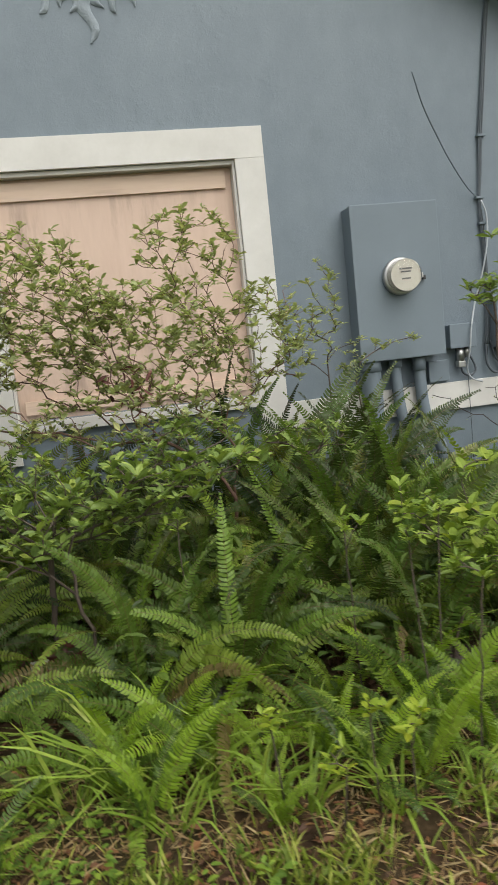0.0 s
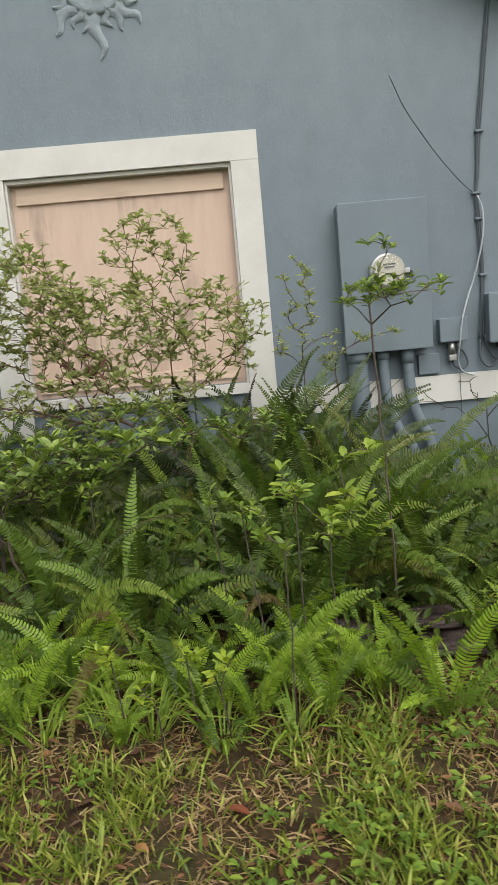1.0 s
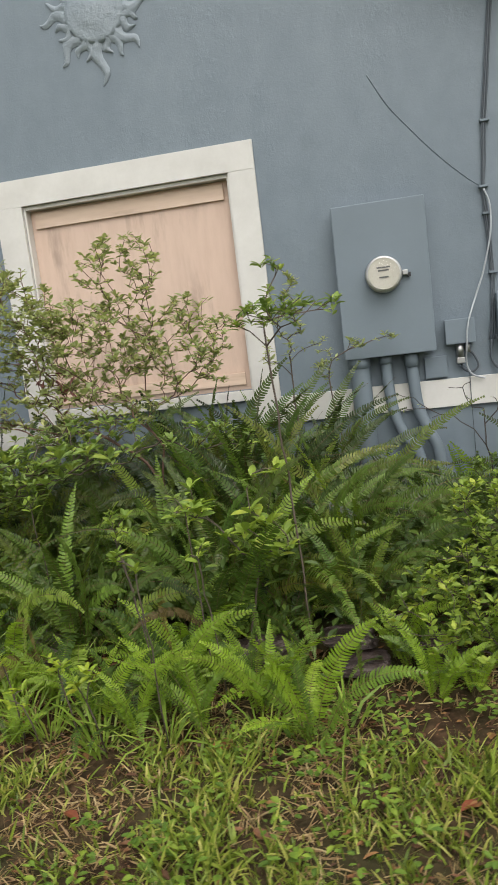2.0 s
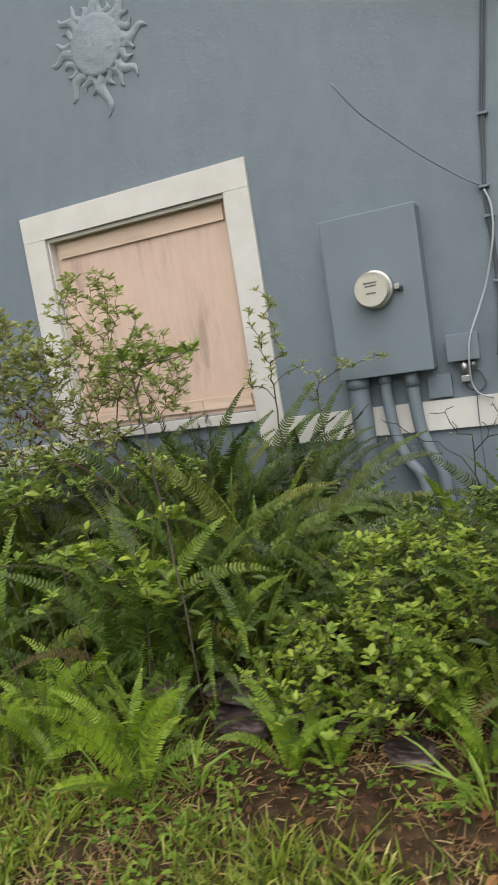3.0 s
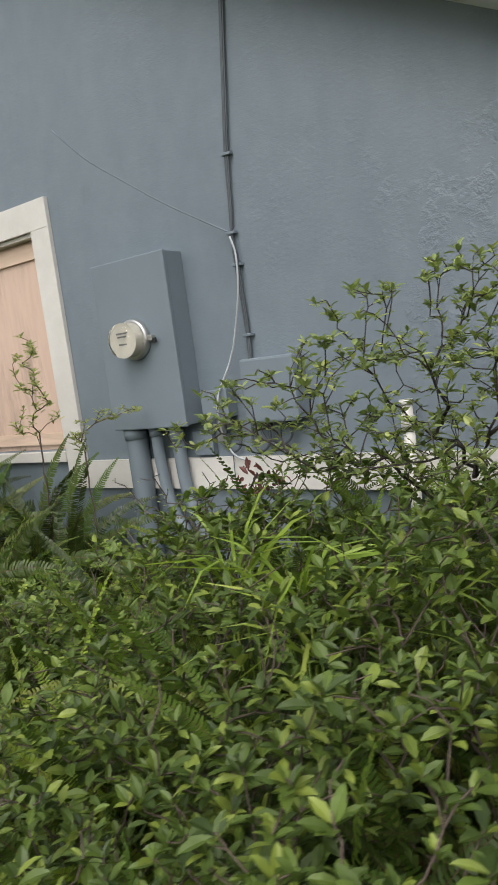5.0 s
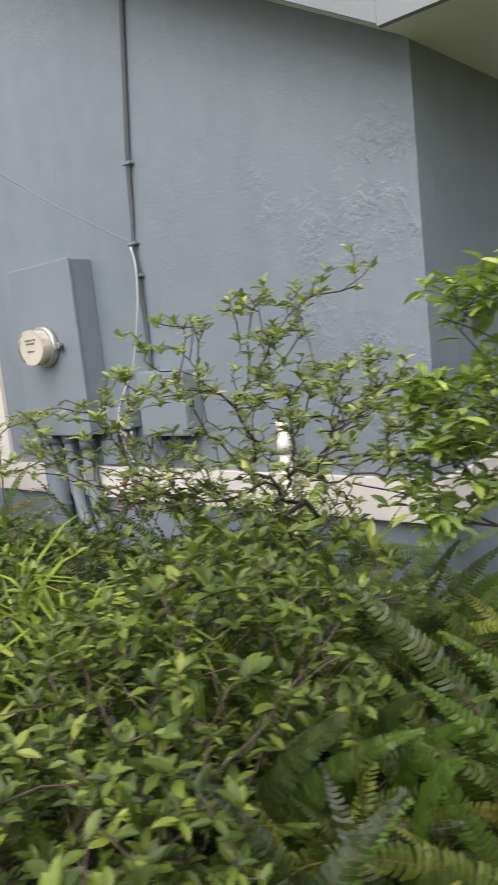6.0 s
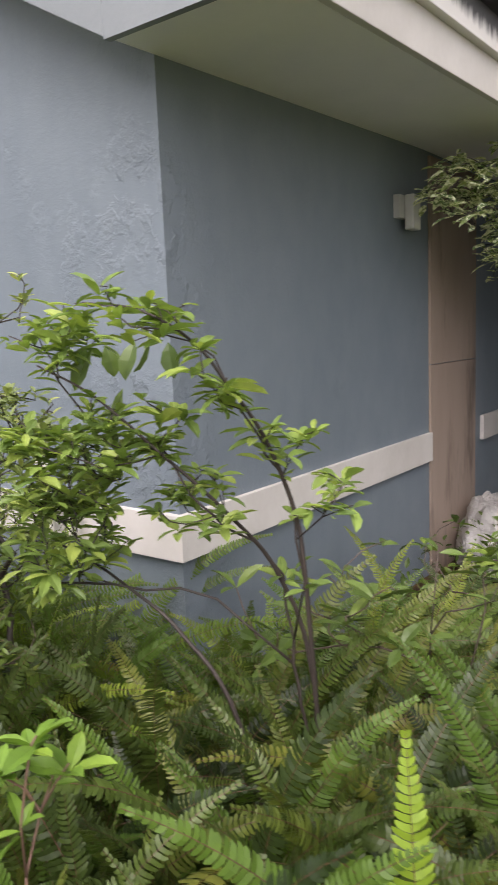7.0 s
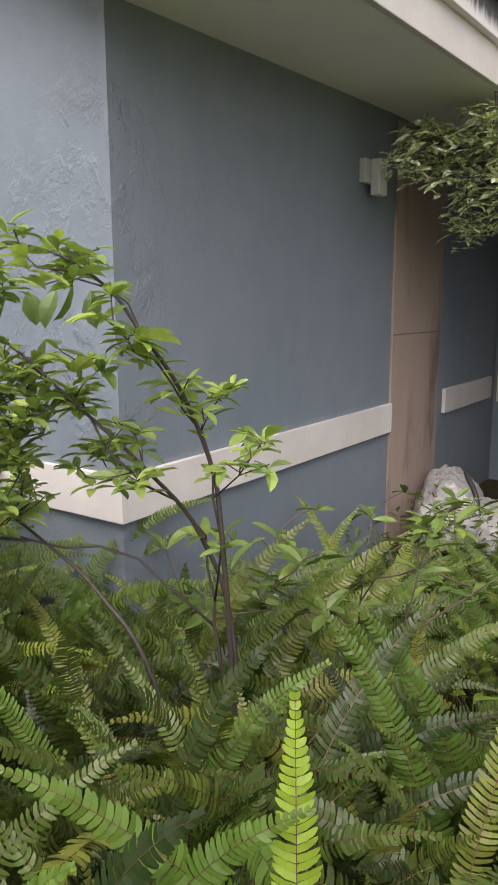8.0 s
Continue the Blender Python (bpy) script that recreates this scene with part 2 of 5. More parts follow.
M_SOIL = soil_material()
xs = [-900, -60, -12] + [-6 + 0.1 * k for k in range(121)] + [12, 60, 900]
ys = [-900, -60, -12] + [-5 + 0.1 * k for k in range(101)] + [12, 60, 900]
gv = [(x, y, ground_z(x, y)) for y in ys for x in xs]
gf = [(j * len(xs) + i, j * len(xs) + i + 1, (j + 1) * len(xs) + i + 1, (j + 1) * len(xs) + i) for j in range(len(ys) - 1) for i in range(len(xs) - 1)]
ground = tagged(link_mesh("ground", gv, gf, M_SOIL, smooth=True), "wet brown garden soil with patchy growth", "ground", kind="structure")

# ---- house ----
XC, EAVE, SLOPE = 2.355, 2.37, 0.56
WX0, WX1, WZ0, WZ1 = -1.302, -0.144, 1.096, 2.223
XL, XA = -6.80, -2.22


def roof_z(x):
    return EAVE + SLOPE * min(XC - x, x - XL + 0.005)


bm = bmesh.new()
prism(bm, [(XL, 0), (WX0, 0), (WX0, roof_z(WX0)), (XA, roof_z(XA)), (XL, EAVE)], 0, 0.2)
prism(bm, [(WX0, 0), (WX1, 0), (WX1, WZ0), (WX0, WZ0)], 0, 0.2)
prism(bm, [(WX0, WZ1), (WX1, WZ1), (WX1, roof_z(WX1)), (WX0, roof_z(WX0))], 0, 0.2)
prism(bm, [(WX1, 0), (XC, 0), (XC, EAVE), (WX1, roof_z(WX1))], 0, 0.2)
tagged(part("wall_front", bm, M_WALL), "blue-grey painted stucco gable wall", "wall", kind="structure")
bm = box((XC - 0.2, 0.2, 0), (XC, 10.0, EAVE + 0.06))
tagged(part("wall_side", bm, M_WALL), "blue-grey painted stucco side wall under the eave", "wall", kind="structure")

tagged(part("wall_far", box((XL, 9.8, 0), (XC - 0.2, 10.0, EAVE)), M_WALL), "blue-grey painted stucco back wall", "wall", kind="structure")
tagged(part("wall_west", box((XL, 0.2, 0), (XL + 0.2, 9.8, EAVE)), M_WALL), "blue-grey painted stucco far side wall", "wall", kind="structure")


OVER = 0.16


def sagging(bm):
    """The eave drops a little towards the gable."""
    for v in bm.verts:
        v.co.z += 0.030 * min(v.co.y, 1.8) - 0.036
    return bm


tagged(part("soffit", sagging(box((XC, -OVER, EAVE), (XC + 0.51, 1.8, EAVE + 0.02))), M_SOFFIT), "pale painted flat soffit under the eave", "soffit", kind="structure")
tagged(part("soffit_back", box((XC, 1.801, EAVE + 0.018), (XC + 0.51, 10.0, EAVE + 0.038)), M_SOFFIT), "pale painted flat soffit along the back", "soffit", kind="structure")
RIGHT = [(XC, EAVE), (XA, EAVE + SLOPE * (XC - XA))]


def rake(rise0, rise1, y0, y1, out=0.0):
    """A sloping plate along both halves of the gable."""
    bm = bmesh.new()
    (ax, az), (bx, bz) = RIGHT
    az, ax = az - SLOPE * out, ax + out
    prism(bm, [(ax, az + rise0), (ax, az + rise1), (bx, bz + rise1), (bx, bz + rise0)], y0, y1)
    lx = 2 * XA - ax
    prism(bm, [(lx, az + rise0), (lx, az + rise1), (bx - 0.0005, bz + rise1), (bx - 0.0005, bz + rise0)], y0, y1)
    return bm


tagged(part("rake_soffit", sagging(rake(0.004, 0.03, -OVER, 0.0)), M_SOFFIT), "pale painted sloping soffit along the gable", "soffit", kind="structure")
fascia = tagged(new("fascia"), "white painted eave fascia with black mildew streaks", "fascia", kind="structure")


def mildew_white():
    m, n, l, b = shader("mildewed_white_paint")
    tc = n.new("ShaderNodeTexCoord")
    sep = n.new("ShaderNodeSeparateXYZ")
    l.new(tc.outputs["Object"], sep.inputs[0])
    drip = noise_of(n, l, 14, 5, 0.7, (1, 2.2, 0.35))
    up = n.new("ShaderNodeMapRange")
    up.inputs["From Min"].default_value, up.inputs["From Max"].default_value = EAVE + 0.12, EAVE + 0.23
    l.new(sep.outputs["Z"], up.inputs["Value"])
    s = n.new("ShaderNodeMath")
    s.operation = "MULTIPLY"
    l.new(drip, s.inputs[0])
    l.new(up.outputs["Result"], s.inputs[1])
    c = mixed(n, l, ramp(n, l, s.outputs[0], [(0.16, (0, 0, 0)), (0.36, (1, 1, 1))]), (0.74, 0.73, 0.70), (0.045, 0.045, 0.045))
    l.new(c, b.inputs["Base Color"])
    b.inputs["Roughness"].default_value = 0.55
    return m


M_FASCIA = mildew_white()
PORCH = 1.80
part("fascia_board", sagging(box((XC + 0.51, -OVER, EAVE - 0.004), (XC + 0.535, PORCH, EAVE + 0.13), 0.003)), M_WHITE, fascia)
part("drip_board", sagging(box((XC + 0.515, -OVER, EAVE + 0.131), (XC + 0.565, PORCH, EAVE + 0.25), 0.003)), M_FASCIA, fascia, "white board streaked with black mildew")
M_RAKE = painted("grey_rake_paint", (0.215, 0.240, 0.255), (0.170, 0.195, 0.210), 0.6)
part("rake_board", sagging(rake(0.0, 0.60, -OVER - 0.025, -OVER - 0.001)), M_RAKE, fascia, "grey painted board along the gable")
bm = bmesh.new()
prism(bm, [(XC + 0.001, EAVE - 0.008), (XC + 0.565, EAVE - 0.008), (XC + 0.565, EAVE + 0.25), (XC + 0.001, EAVE + 0.60)], -OVER - 0.025, -OVER - 0.001)
part("return_board", sagging(bm), M_RAKE, fascia, "grey painted board closing the eave's end")
part("porch_board", box((XC + 0.536, PORCH - 0.025, EAVE - 0.004), (6.5, PORCH, EAVE + 0.25), 0.003), M_WHITE, fascia)
tagged(part("roof", rake(0.60, 0.62, -OVER - 0.06, 10.0, 0.62), painted("dark_roof_shingle", (0.09, 0.088, 0.085), (0.045, 0.045, 0.045), 0.85, 60, 0.6, 0.01)), "dark weathered shingle roof", "roof", kind="structure")
tagged(part("porch_roof", box((XC + 0.57, PORCH + 0.001, EAVE + 0.02), (6.5, 3.80, EAVE + 0.24)), M_SOFFIT), "flat roof over a side porch", "roof", kind="structure")
tagged(part("wall_porch", box((XC + 0.001, 3.62, 0), (6.5, 3.80, EAVE + 0.018)), M_WALL), "blue-grey stucco wall at the back of the porch", "wall", kind="structure")
# added out of view to block side light and darken the porch
tagged(part("wall_wing", box((3.55, PORCH + 0.10, 0), (3.75, 3.619, EAVE + 0.018)), M_WALL), "added unseen blue-grey stucco wall that keeps light off the porch", "wall", kind="structure")

# trim bands along both walls
BZ0, BZ1, T = 0.90, 1.042, 0.022
trim = tagged(new("trim"), "white painted board band round the house", "trim", kind="structure")
part("board", box((-0.001, -T, BZ0), (XC + T, -0.0005, BZ1), 0.0012), M_WHITE, trim)
part("board", box((XL, -T, BZ0), (-1.456, -0.0005, BZ1), 0.0012), M_WHITE, trim)
part("board", box((XC + 0.0005, 0.0, BZ0), (XC + T, 1.865, BZ1), 0.0012), M_WHITE, trim)
part("board", box((XC + 0.0005, 2.615, BZ0), (XC + T, 3.50, BZ1), 0.0012), M_WHITE, trim)

# boarded window
window = tagged(new("window_1"), "boarded-up window with wide white trim boards", "window", kind="structure")
part("frame_board", box((-0.144, -T, BZ0), (-0.002, -0.0005, WZ1 + 0.0), 0.0012), M_WHITE, window)
part("frame_board", box((-1.454, -T, BZ0), (-1.302, -0.0005, WZ1 + 0.0), 0.0012), M_WHITE, window)
part("frame_board", box((-1.454, -T, WZ1 + 0.001), (-0.002, -0.0005, 2.367), 0.0012), M_WHITE, window)
part("sill", box((-1.301, -T - 0.006, 1.040), (-0.145, -0.0005, 1.095), 0.003), M_WHITE, window)
M_JAMB = painted("white_jamb_paint", (0.66, 0.64, 0.60), (0.55, 0.53, 0.50), 0.6)
part("jamb", box((-1.301, 0.0, WZ0), (-1.290, 0.12, WZ1 - 0.001)), M_JAMB, window)
part("jamb", box((-0.157, 0.0, WZ0), (-0.145, 0.12, WZ1 - 0.001)), M_JAMB, window)
part("jamb", box((-1.289, 0.0, WZ1 - 0.02), (-0.158, 0.12, WZ1 - 0.001)), M_JAMB, window)
panel = thing("plywood_panel", "pinkish water-stained plywood sheet boarding up the window", "plywood")
part("sheet", box((-1.289, 0.055, WZ0 + 0.001), (-0.158, 0.070, WZ1 - 0.021), 0.001), M_PLY, panel)
part("top_strip", box((-1.261, 0.040, 2.105), (-0.190, 0.054, 2.187), 0.002), M_PLY_STRIP, panel, "pale plywood strip along the top")
part("bottom_strip", box((-1.261, 0.040, 1.125), (-0.190, 0.054, 1.190), 0.002), M_PLY_STRIP, panel, "pale plywood strip along the bottom")

# tall boarded opening in the side wall
board = thing("boarded_opening", "tall brown plywood boards over a narrow opening", "plywood")
part("board", box((XC + 0.001, 1.865, 0.20), (XC + 0.014, 2.50, 1.377), 0.001), M_PLY_DARK, board)
part("board", box((XC + 0.001, 1.865, 1.381), (XC + 0.014, 2.50, EAVE - 0.002), 0.001), M_PLY_DARK, board)
door = tagged(new("door_1"), "white porch door frame with a pale slatted door", "door", kind="structure")
part("frame_board", box((XC + 0.03, 3.585, 0.86), (XC + 0.16, 3.619, 2.1), 0.002), M_WHITE, door)
for k in range(4):
    part("slat", box((XC + 0.10, 3.590, 0.36 + 0.11 * k), (XC + 0.30, 3.618, 0.44 + 0.11 * k), 0.004), M_WHITE, door)

# ---- electrical things on the wall ----
meter = thing("meter_box", "blue-grey painted electric meter cabinet with round glass meter", "meter box")
part("cabinet", box((0.3667, -0.105, 1.202), (0.8126, -0.0005, 1.949), 0.004), M_BOX, meter)
part("cover", box((0.3627, -0.124, 1.198), (0.8166, -0.106, 1.953), 0.005), M_BOX, meter)
ring = part("meter_ring", lathe([(0.086, 0.0), (0.090, -0.006), (0.090, -0.026), (0.084, -0.032), (0.078, -0.032)]), M_STEEL, meter, "galvanised steel ring", True)
ring.location = (0.5926, -0.1245, 1.599)
dial = part("dial_plate", lathe([(0.072, 0.0), (0.072, -0.05), (0.070, -0.052)]), M_PLATE, meter, "cream dial plate")
dial.location = (0.5926, -0.150, 1.599)
M_BAR = painted("grey_print", (0.1189, 0.12, 0.1179), (0.08919, 0.09, 0.0882))
for z, w in ((0.026, 0.062), (0.012, 0.05), (-0.020, 0.044)):
    part("print_bar", box((-w / 2, -0.0545, z), (w / 2, -0.0525, z + 0.007)), M_BAR, dial)


def glass():
    m, n, l, b = shader("meter_glass")
    b.inputs["Base Color"].default_value = (0.95, 0.96, 0.95, 1)
    b.inputs["Roughness"].default_value = 0.06
    b.inputs["Transmission Weight"].default_value = 1.0
    b.inputs["IOR"].default_value = 1.2
    return m


dome = part("glass_dome", lathe([(0.077, 0.0), (0.077, -0.062), (0.072, -0.078), (0.060, -0.085), (0.02, -0.087)]), glass(), meter, "clear glass dome", True)
dome.location = (0.5926, -0.150, 1.599)
dome.visible_shadow = False
part("seal_lug", box((0.6838, -0.150, 1.583), (0.7096, -0.1245, 1.609), 0.004), M_STEEL, meter)
part("seal", box((0.7056, -0.146, 1.573), (0.7234, -0.134, 1.595), 0.003), M_BLACK, meter, "black seal tag")

conduit = thing("conduit", "thick blue-grey painted conduit below the meter cabinet", "conduit", group="conduits under the meter")
tube("pipe", [(0.4301, -0.058, 1.201), (0.4321, -0.058, 0.9), (0.436, -0.06, 0.2565)], 0.052, M_BOX, conduit, sides=18)
tube("coupling", [(0.4301, -0.058, 1.201), (0.4301, -0.058, 1.147)], 0.056, M_BOX, conduit, sides=18)
conduit = thing("conduit", "bent blue-grey painted conduit below the meter cabinet", "conduit", group="conduits under the meter")
tube("pipe", [(0.5649, -0.058, 1.201), (0.5669, -0.058, 1.058), (0.5847, -0.06, 0.9), (0.6293, -0.065, 0.7713), (0.6937, -0.075, 0.6624), (0.7333, -0.08, 0.2664)], 0.028, M_BOX, conduit, sides=14)
tube("connector", [(0.5649, -0.058, 1.201), (0.5649, -0.058, 1.157)], 0.034, M_BOX, conduit, sides=14)
conduit = thing("conduit", "bent blue-grey painted conduit below the meter cabinet", "conduit", group="conduits under the meter")
tube("pipe", [(0.6937, -0.058, 1.201), (0.6957, -0.058, 1.048), (0.7086, -0.06, 0.9099), (0.7482, -0.064, 0.7911), (0.7928, -0.07, 0.6624), (0.8126, -0.08, 0.2664)], 0.030, M_BOX, conduit, sides=14)
tube("connector", [(0.6937, -0.058, 1.201), (0.6937, -0.058, 1.128)], 0.035, M_BOX, conduit, sides=14)

plate = thing("cover_plate", "small square blue-grey painted cover plate", "cover plate")
part("plate", box((0.7581, -0.032, 1.054), (0.8701, -0.0005, 1.162), 0.004), M_BOX, plate)
jb = thing("junction_box", "small blue-grey painted junction box with exposed fittings below", "junction box")
part("body", box((0.8721, -0.055, 1.219), (1.009, -0.0005, 1.336), 0.004), M_BOX, jb)
part("lid", box((0.8681, -0.070, 1.216), (1.013, -0.056, 1.34), 0.004), M_BOX, jb)
tube("fitting", [(0.9365, -0.035, 1.219), (0.9365, -0.035, 1.147)], 0.020, M_STEEL, jb, "steel cable fitting")
tube("fitting", [(0.9761, -0.030, 1.219), (0.9761, -0.030, 1.167)], 0.013, M_STEEL, jb, "steel cable fitting")
part("clamp", box((0.9167, -0.052, 1.116), (0.9573, -0.012, 1.147), 0.004), M_STEEL, jb, "steel cable clamp")
tube("tail", [(0.9365, -0.035, 1.118), (0.9514, -0.03, 1.083), (0.991, -0.03, 1.068), (1.021, -0.03, 1.098), (1.001, -0.03, 1.157), (0.9761, -0.03, 1.177)], 0.006, M_CABLE, jb, "black cable loop")
ub = thing("utility_box", "square blue-grey painted utility box with domed lid", "utility box")
part("body", box((1.126, -0.075, 1.197), (1.374, -0.0005, 1.446), 0.006), M_BOX, ub)
part("lid", box((1.12, -0.098, 1.191), (1.379, -0.076, 1.452), 0.010), M_BOX, ub)
tube("bushing", [(1.189, -0.04, 1.197), (1.189, -0.04, 1.167)], 0.018, M_BLACK, ub, "black cable bushing")
tube("bushing", [(1.298, -0.04, 1.197), (1.298, -0.04, 1.167)], 0.018, M_BLACK, ub, "black cable bushing")

# cables down the wall
cable = thing("wall_cable", "bundle of dark cables clipped down the wall", "cable")
for off, r in ((0.0, 0.0055), (0.009, 0.0036), (-0.008, 0.003)):
    tube("cable", [(1.222 + off, -0.012, 2.98), (1.194 + off, -0.012, 2.78), (1.158 + off, -0.014, 2.484), (1.132 + off, -0.014, 2.27), (1.118 + off * 0.7, -0.014, 2.07), (1.107 + off * 0.5, -0.014, 1.95), (1.113 + off, -0.014, 1.83), (1.122 + off * 0.8, -0.014, 1.553), (1.110 + off, -0.016, 1.336), (1.096 + off * 1.5, -0.02, 1.217)], r, M_CABLE, cable, sides=8)
for x, z in ((1.133, 2.268), (1.115, 1.835), (1.124, 1.549), (1.106, 1.964)):
    part("clip", box((x - 0.020, -0.026, z - 0.006), (x + 0.026, -0.001, z + 0.006), 0.003), M_BOX, cable, "painted cable clip")
tube("drip_loop", [(1.096, -0.02, 1.217), (1.09, -0.03, 1.118), (1.13, -0.035, 1.068), (1.179, -0.035, 1.098), (1.189, -0.04, 1.167)], 0.007, M_CABLE, cable, sides=8)
tube("drip_loop", [(1.12, -0.02, 1.237), (1.15, -0.03, 1.128), (1.229, -0.035, 1.088), (1.288, -0.035, 1.118), (1.298, -0.04, 1.167)], 0.006, M_CABLE, cable, sides=8)
wire = thing("loose_wire", "loose pale grey wire hanging down the wall", "wire")
tube("wire", [(1.108, -0.03, 1.949), (1.13, -0.035, 1.87), (1.122, -0.04, 1.732), (1.075, -0.04, 1.553), (1.033, -0.045, 1.446), (0.9811, -0.085, 1.316), (0.9662, -0.085, 1.207), (0.9633, -0.05, 1.108), (0.991, -0.04, 1.053), (1.05, -0.04, 1.029)], 0.0045, M_WIRE, wire, sides=8)
tube("thin_wire", [(0.9761, -0.03, 1.068), (0.9742, -0.035, 0.9594), (0.9761, -0.035, 0.603), (0.9811, -0.03, 0.2862)], 0.002, M_CABLE, wire, sides=6)
stray = thing("stray_cable", "thin loose cable end sticking out slantwise from the bundle", "cable")
tube("cable", [(1.095, -0.012, 1.969), (1.021, -0.05, 2.019), (0.8919, -0.15, 2.118), (0.773, -0.25, 2.227), (0.6739, -0.34, 2.326), (0.5946, -0.42, 2.444)], 0.0035, M_BOX, stray, sides=6)
pvc = thing("pvc_standpipe", "weathered white pvc standpipe with a cap by the wall", "pipe")
tube("pipe", [(1.815, -0.07, 0.2565), (1.815, -0.07, 1.222)], 0.021, M_PVC, pvc, sides=18)
tube("collar", [(1.815, -0.07, 1.128), (1.815, -0.07, 1.182)], 0.025, M_PVC, pvc, sides=18)
tube("cap", [(1.815, -0.07, 1.222), (1.815, -0.07, 1.240)], 0.025, M_PVC, pvc, sides=18)


# sun-shaped plaque
def sun_plaque(at, r):
    ob = thing("sun_plaque", "silver-grey plaster sun plaque with wavy rays on the wall", "wall ornament")
    ob.location = at
    bm = bmesh.new()
    rows = ((0.0, 0.040), (0.30, 0.038), (0.60, 0.032), (0.80, 0.024), (0.92, 0.026), (1.0, 0.016), (1.03, 0.0))
    steps = 40
    rings = []
    for f, h in rows:
        rings.append([bm.verts.new((f * r * math.cos(2 * math.pi * s / steps) if f else 1e-4 * math.cos(s), -h, f * r * math.sin(2 * math.pi * s / steps) if f else 1e-4 * math.sin(s))) for s in range(steps)])
    for a, b in zip(rings, rings[1:]):
        for s in range(steps):
            bm.faces.new((a[s], a[(s + 1) % steps], b[(s + 1) % steps], b[s]))
    part("disc", bm, M_SUN, ob, "", True)
    for k in range(24):
        bm = bmesh.new()
        a0 = -math.pi / 2 + 2 * math.pi * k / 24
        main = k % 3 == 0
        long = r * (1.05 if main else 0.50 if k % 3 == 1 else 0.66) * (1.3 if k == 0 else 0.85 + 0.3 * ((k * 7) % 5) / 4)
        wide = r * (0.24 if main else 0.19)
        left, right, mid = [], [], []
        for q in range(9):
            t = q / 8
            sway = math.sin(t * 6.4 + k) * r * (0.15 if main else 0.09) * (1 if k % 2 else -1)
            rad = r * 0.92 + long * t
            w = wide * (1 - t) ** 0.7 + 0.004
            ux, uz = math.cos(a0), math.sin(a0)
            vx, vz = -uz, ux
            px, pz = ux * rad + vx * sway, uz * rad + vz * sway
            left.append(bm.verts.new((px + vx * w, -0.003, pz + vz * w)))
            right.append(bm.verts.new((px - vx * w, -0.003, pz - vz * w)))
            mid.append(bm.verts.new((px, -0.024 + 0.012 * t, pz)))
        for q in range(8):
            bm.faces.new((left[q], left[q + 1], mid[q + 1], mid[q]))
            bm.faces.new((mid[q], mid[q + 1], right[q + 1], right[q]))
        part("ray", bm, M_SUN, ob, "", True)
    return ob


sun_plaque((-0.740, 0.0, 3.125), 0.160)

# meter-like grey boxes on the side wall
eb = thing("wall_light_box", "small pale grey wall box with a long cover", "wall box")
part("base", box((XC + 0.0005, 1.485, 2.045), (XC + 0.03, 1.58, 2.145), 0.004), painted("pale_grey_plastic", (0.50, 0.51, 0.50), (0.40, 0.41, 0.40)), eb)
part("cover", box((XC + 0.0305, 1.535, 1.995), (XC + 0.075, 1.615, 2.147), 0.008), painted("pale_grey_cover", (0.58, 0.59, 0.57), (0.46, 0.47, 0.45)), eb)

# ---- plants: leaf and frond makers ----
rng = np.random.default_rng(7)
LEAF = np.array([(0, 0, 0), (0.26, 0.28, 0.06), (0.26, 0, 0), (0.26, -0.28, 0.06), (0.54, 0.42, 0.06), (0.54, 0, -0.01), (0.54, -0.42, 0.06), (0.84, 0.25, -0.01), (0.84, 0, -0.07), (0.84, -0.25, -0.01), (1, 0, -0.12)])
LEAF_FACES = [(0, 2, 1), (0, 3, 2), (1, 2, 5, 4), (2, 3, 6, 5), (4, 5, 8, 7), (5, 6, 9, 8), (7, 8, 10), (8, 9, 10)]


def unit(v):
    return v / np.maximum(np.linalg.norm(v, axis=-1, keepdims=True), 1e-9)


def leaves(name, pos, way, up, long, wide, material, parent=None, kind="", label=""):
    """Many leaves as one mesh: each has a folded blade with a drooping tip."""
    pos, way, up = np.asarray(pos, float), unit(np.asarray(way, float)), np.asarray(up, float)
    side = unit(np.cross(up, way))
    top = np.cross(way, side)
    long, wide = np.asarray(long)[:, None, None], np.asarray(wide)[:, None, None]
    k = LEAF[None]
    v = pos[:, None] + way[:, None] * k[..., 0:1] * long + side[:, None] * k[..., 1:2] * wide + top[:, None] * k[..., 2:3] * long
    n = len(pos)
    faces = [tuple(len(LEAF) * i + q for q in f) for i in range(n) for f in LEAF_FACES]
    ob = link_mesh(name, v.reshape(-1, 3).tolist(), faces, material, parent, label)
    if kind:
        tagged(ob, kind=kind)
    return ob


def rosettes(tips, ways, count, long, wide, spread=(35, 85)):
    """Whorls of leaves round the ends of twigs."""
    P, W, U, L, B = [], [], [], [], []
    for p, d in zip(tips, ways):
        d = unit(np.asarray(d, float) + np.array([0, 0, 0.35]))
        a = unit(np.cross(d, rng.normal(size=3)))
        b = np.cross(d, a)
        n = int(rng.integers(count[0], count[1] + 1))
        size = rng.uniform(0.75, 1.2)
        for q in range(n):
            t = radians(rng.uniform(*spread))
            az = 2.4 * q + rng.uniform(-0.3, 0.3)
            out = a * math.cos(az) + b * math.sin(az)
            P.append(np.asarray(p) - d * rng.uniform(0, 0.018))
            W.append(d * math.cos(t) + out * math.sin(t))
            U.append(d + 0.25 * rng.normal(size=3))
            l = long * size * rng.uniform(0.7, 1.15)
            L.append(l)
            B.append(l * wide * rng.uniform(0.85, 1.15))
    return P, W, U, L, B


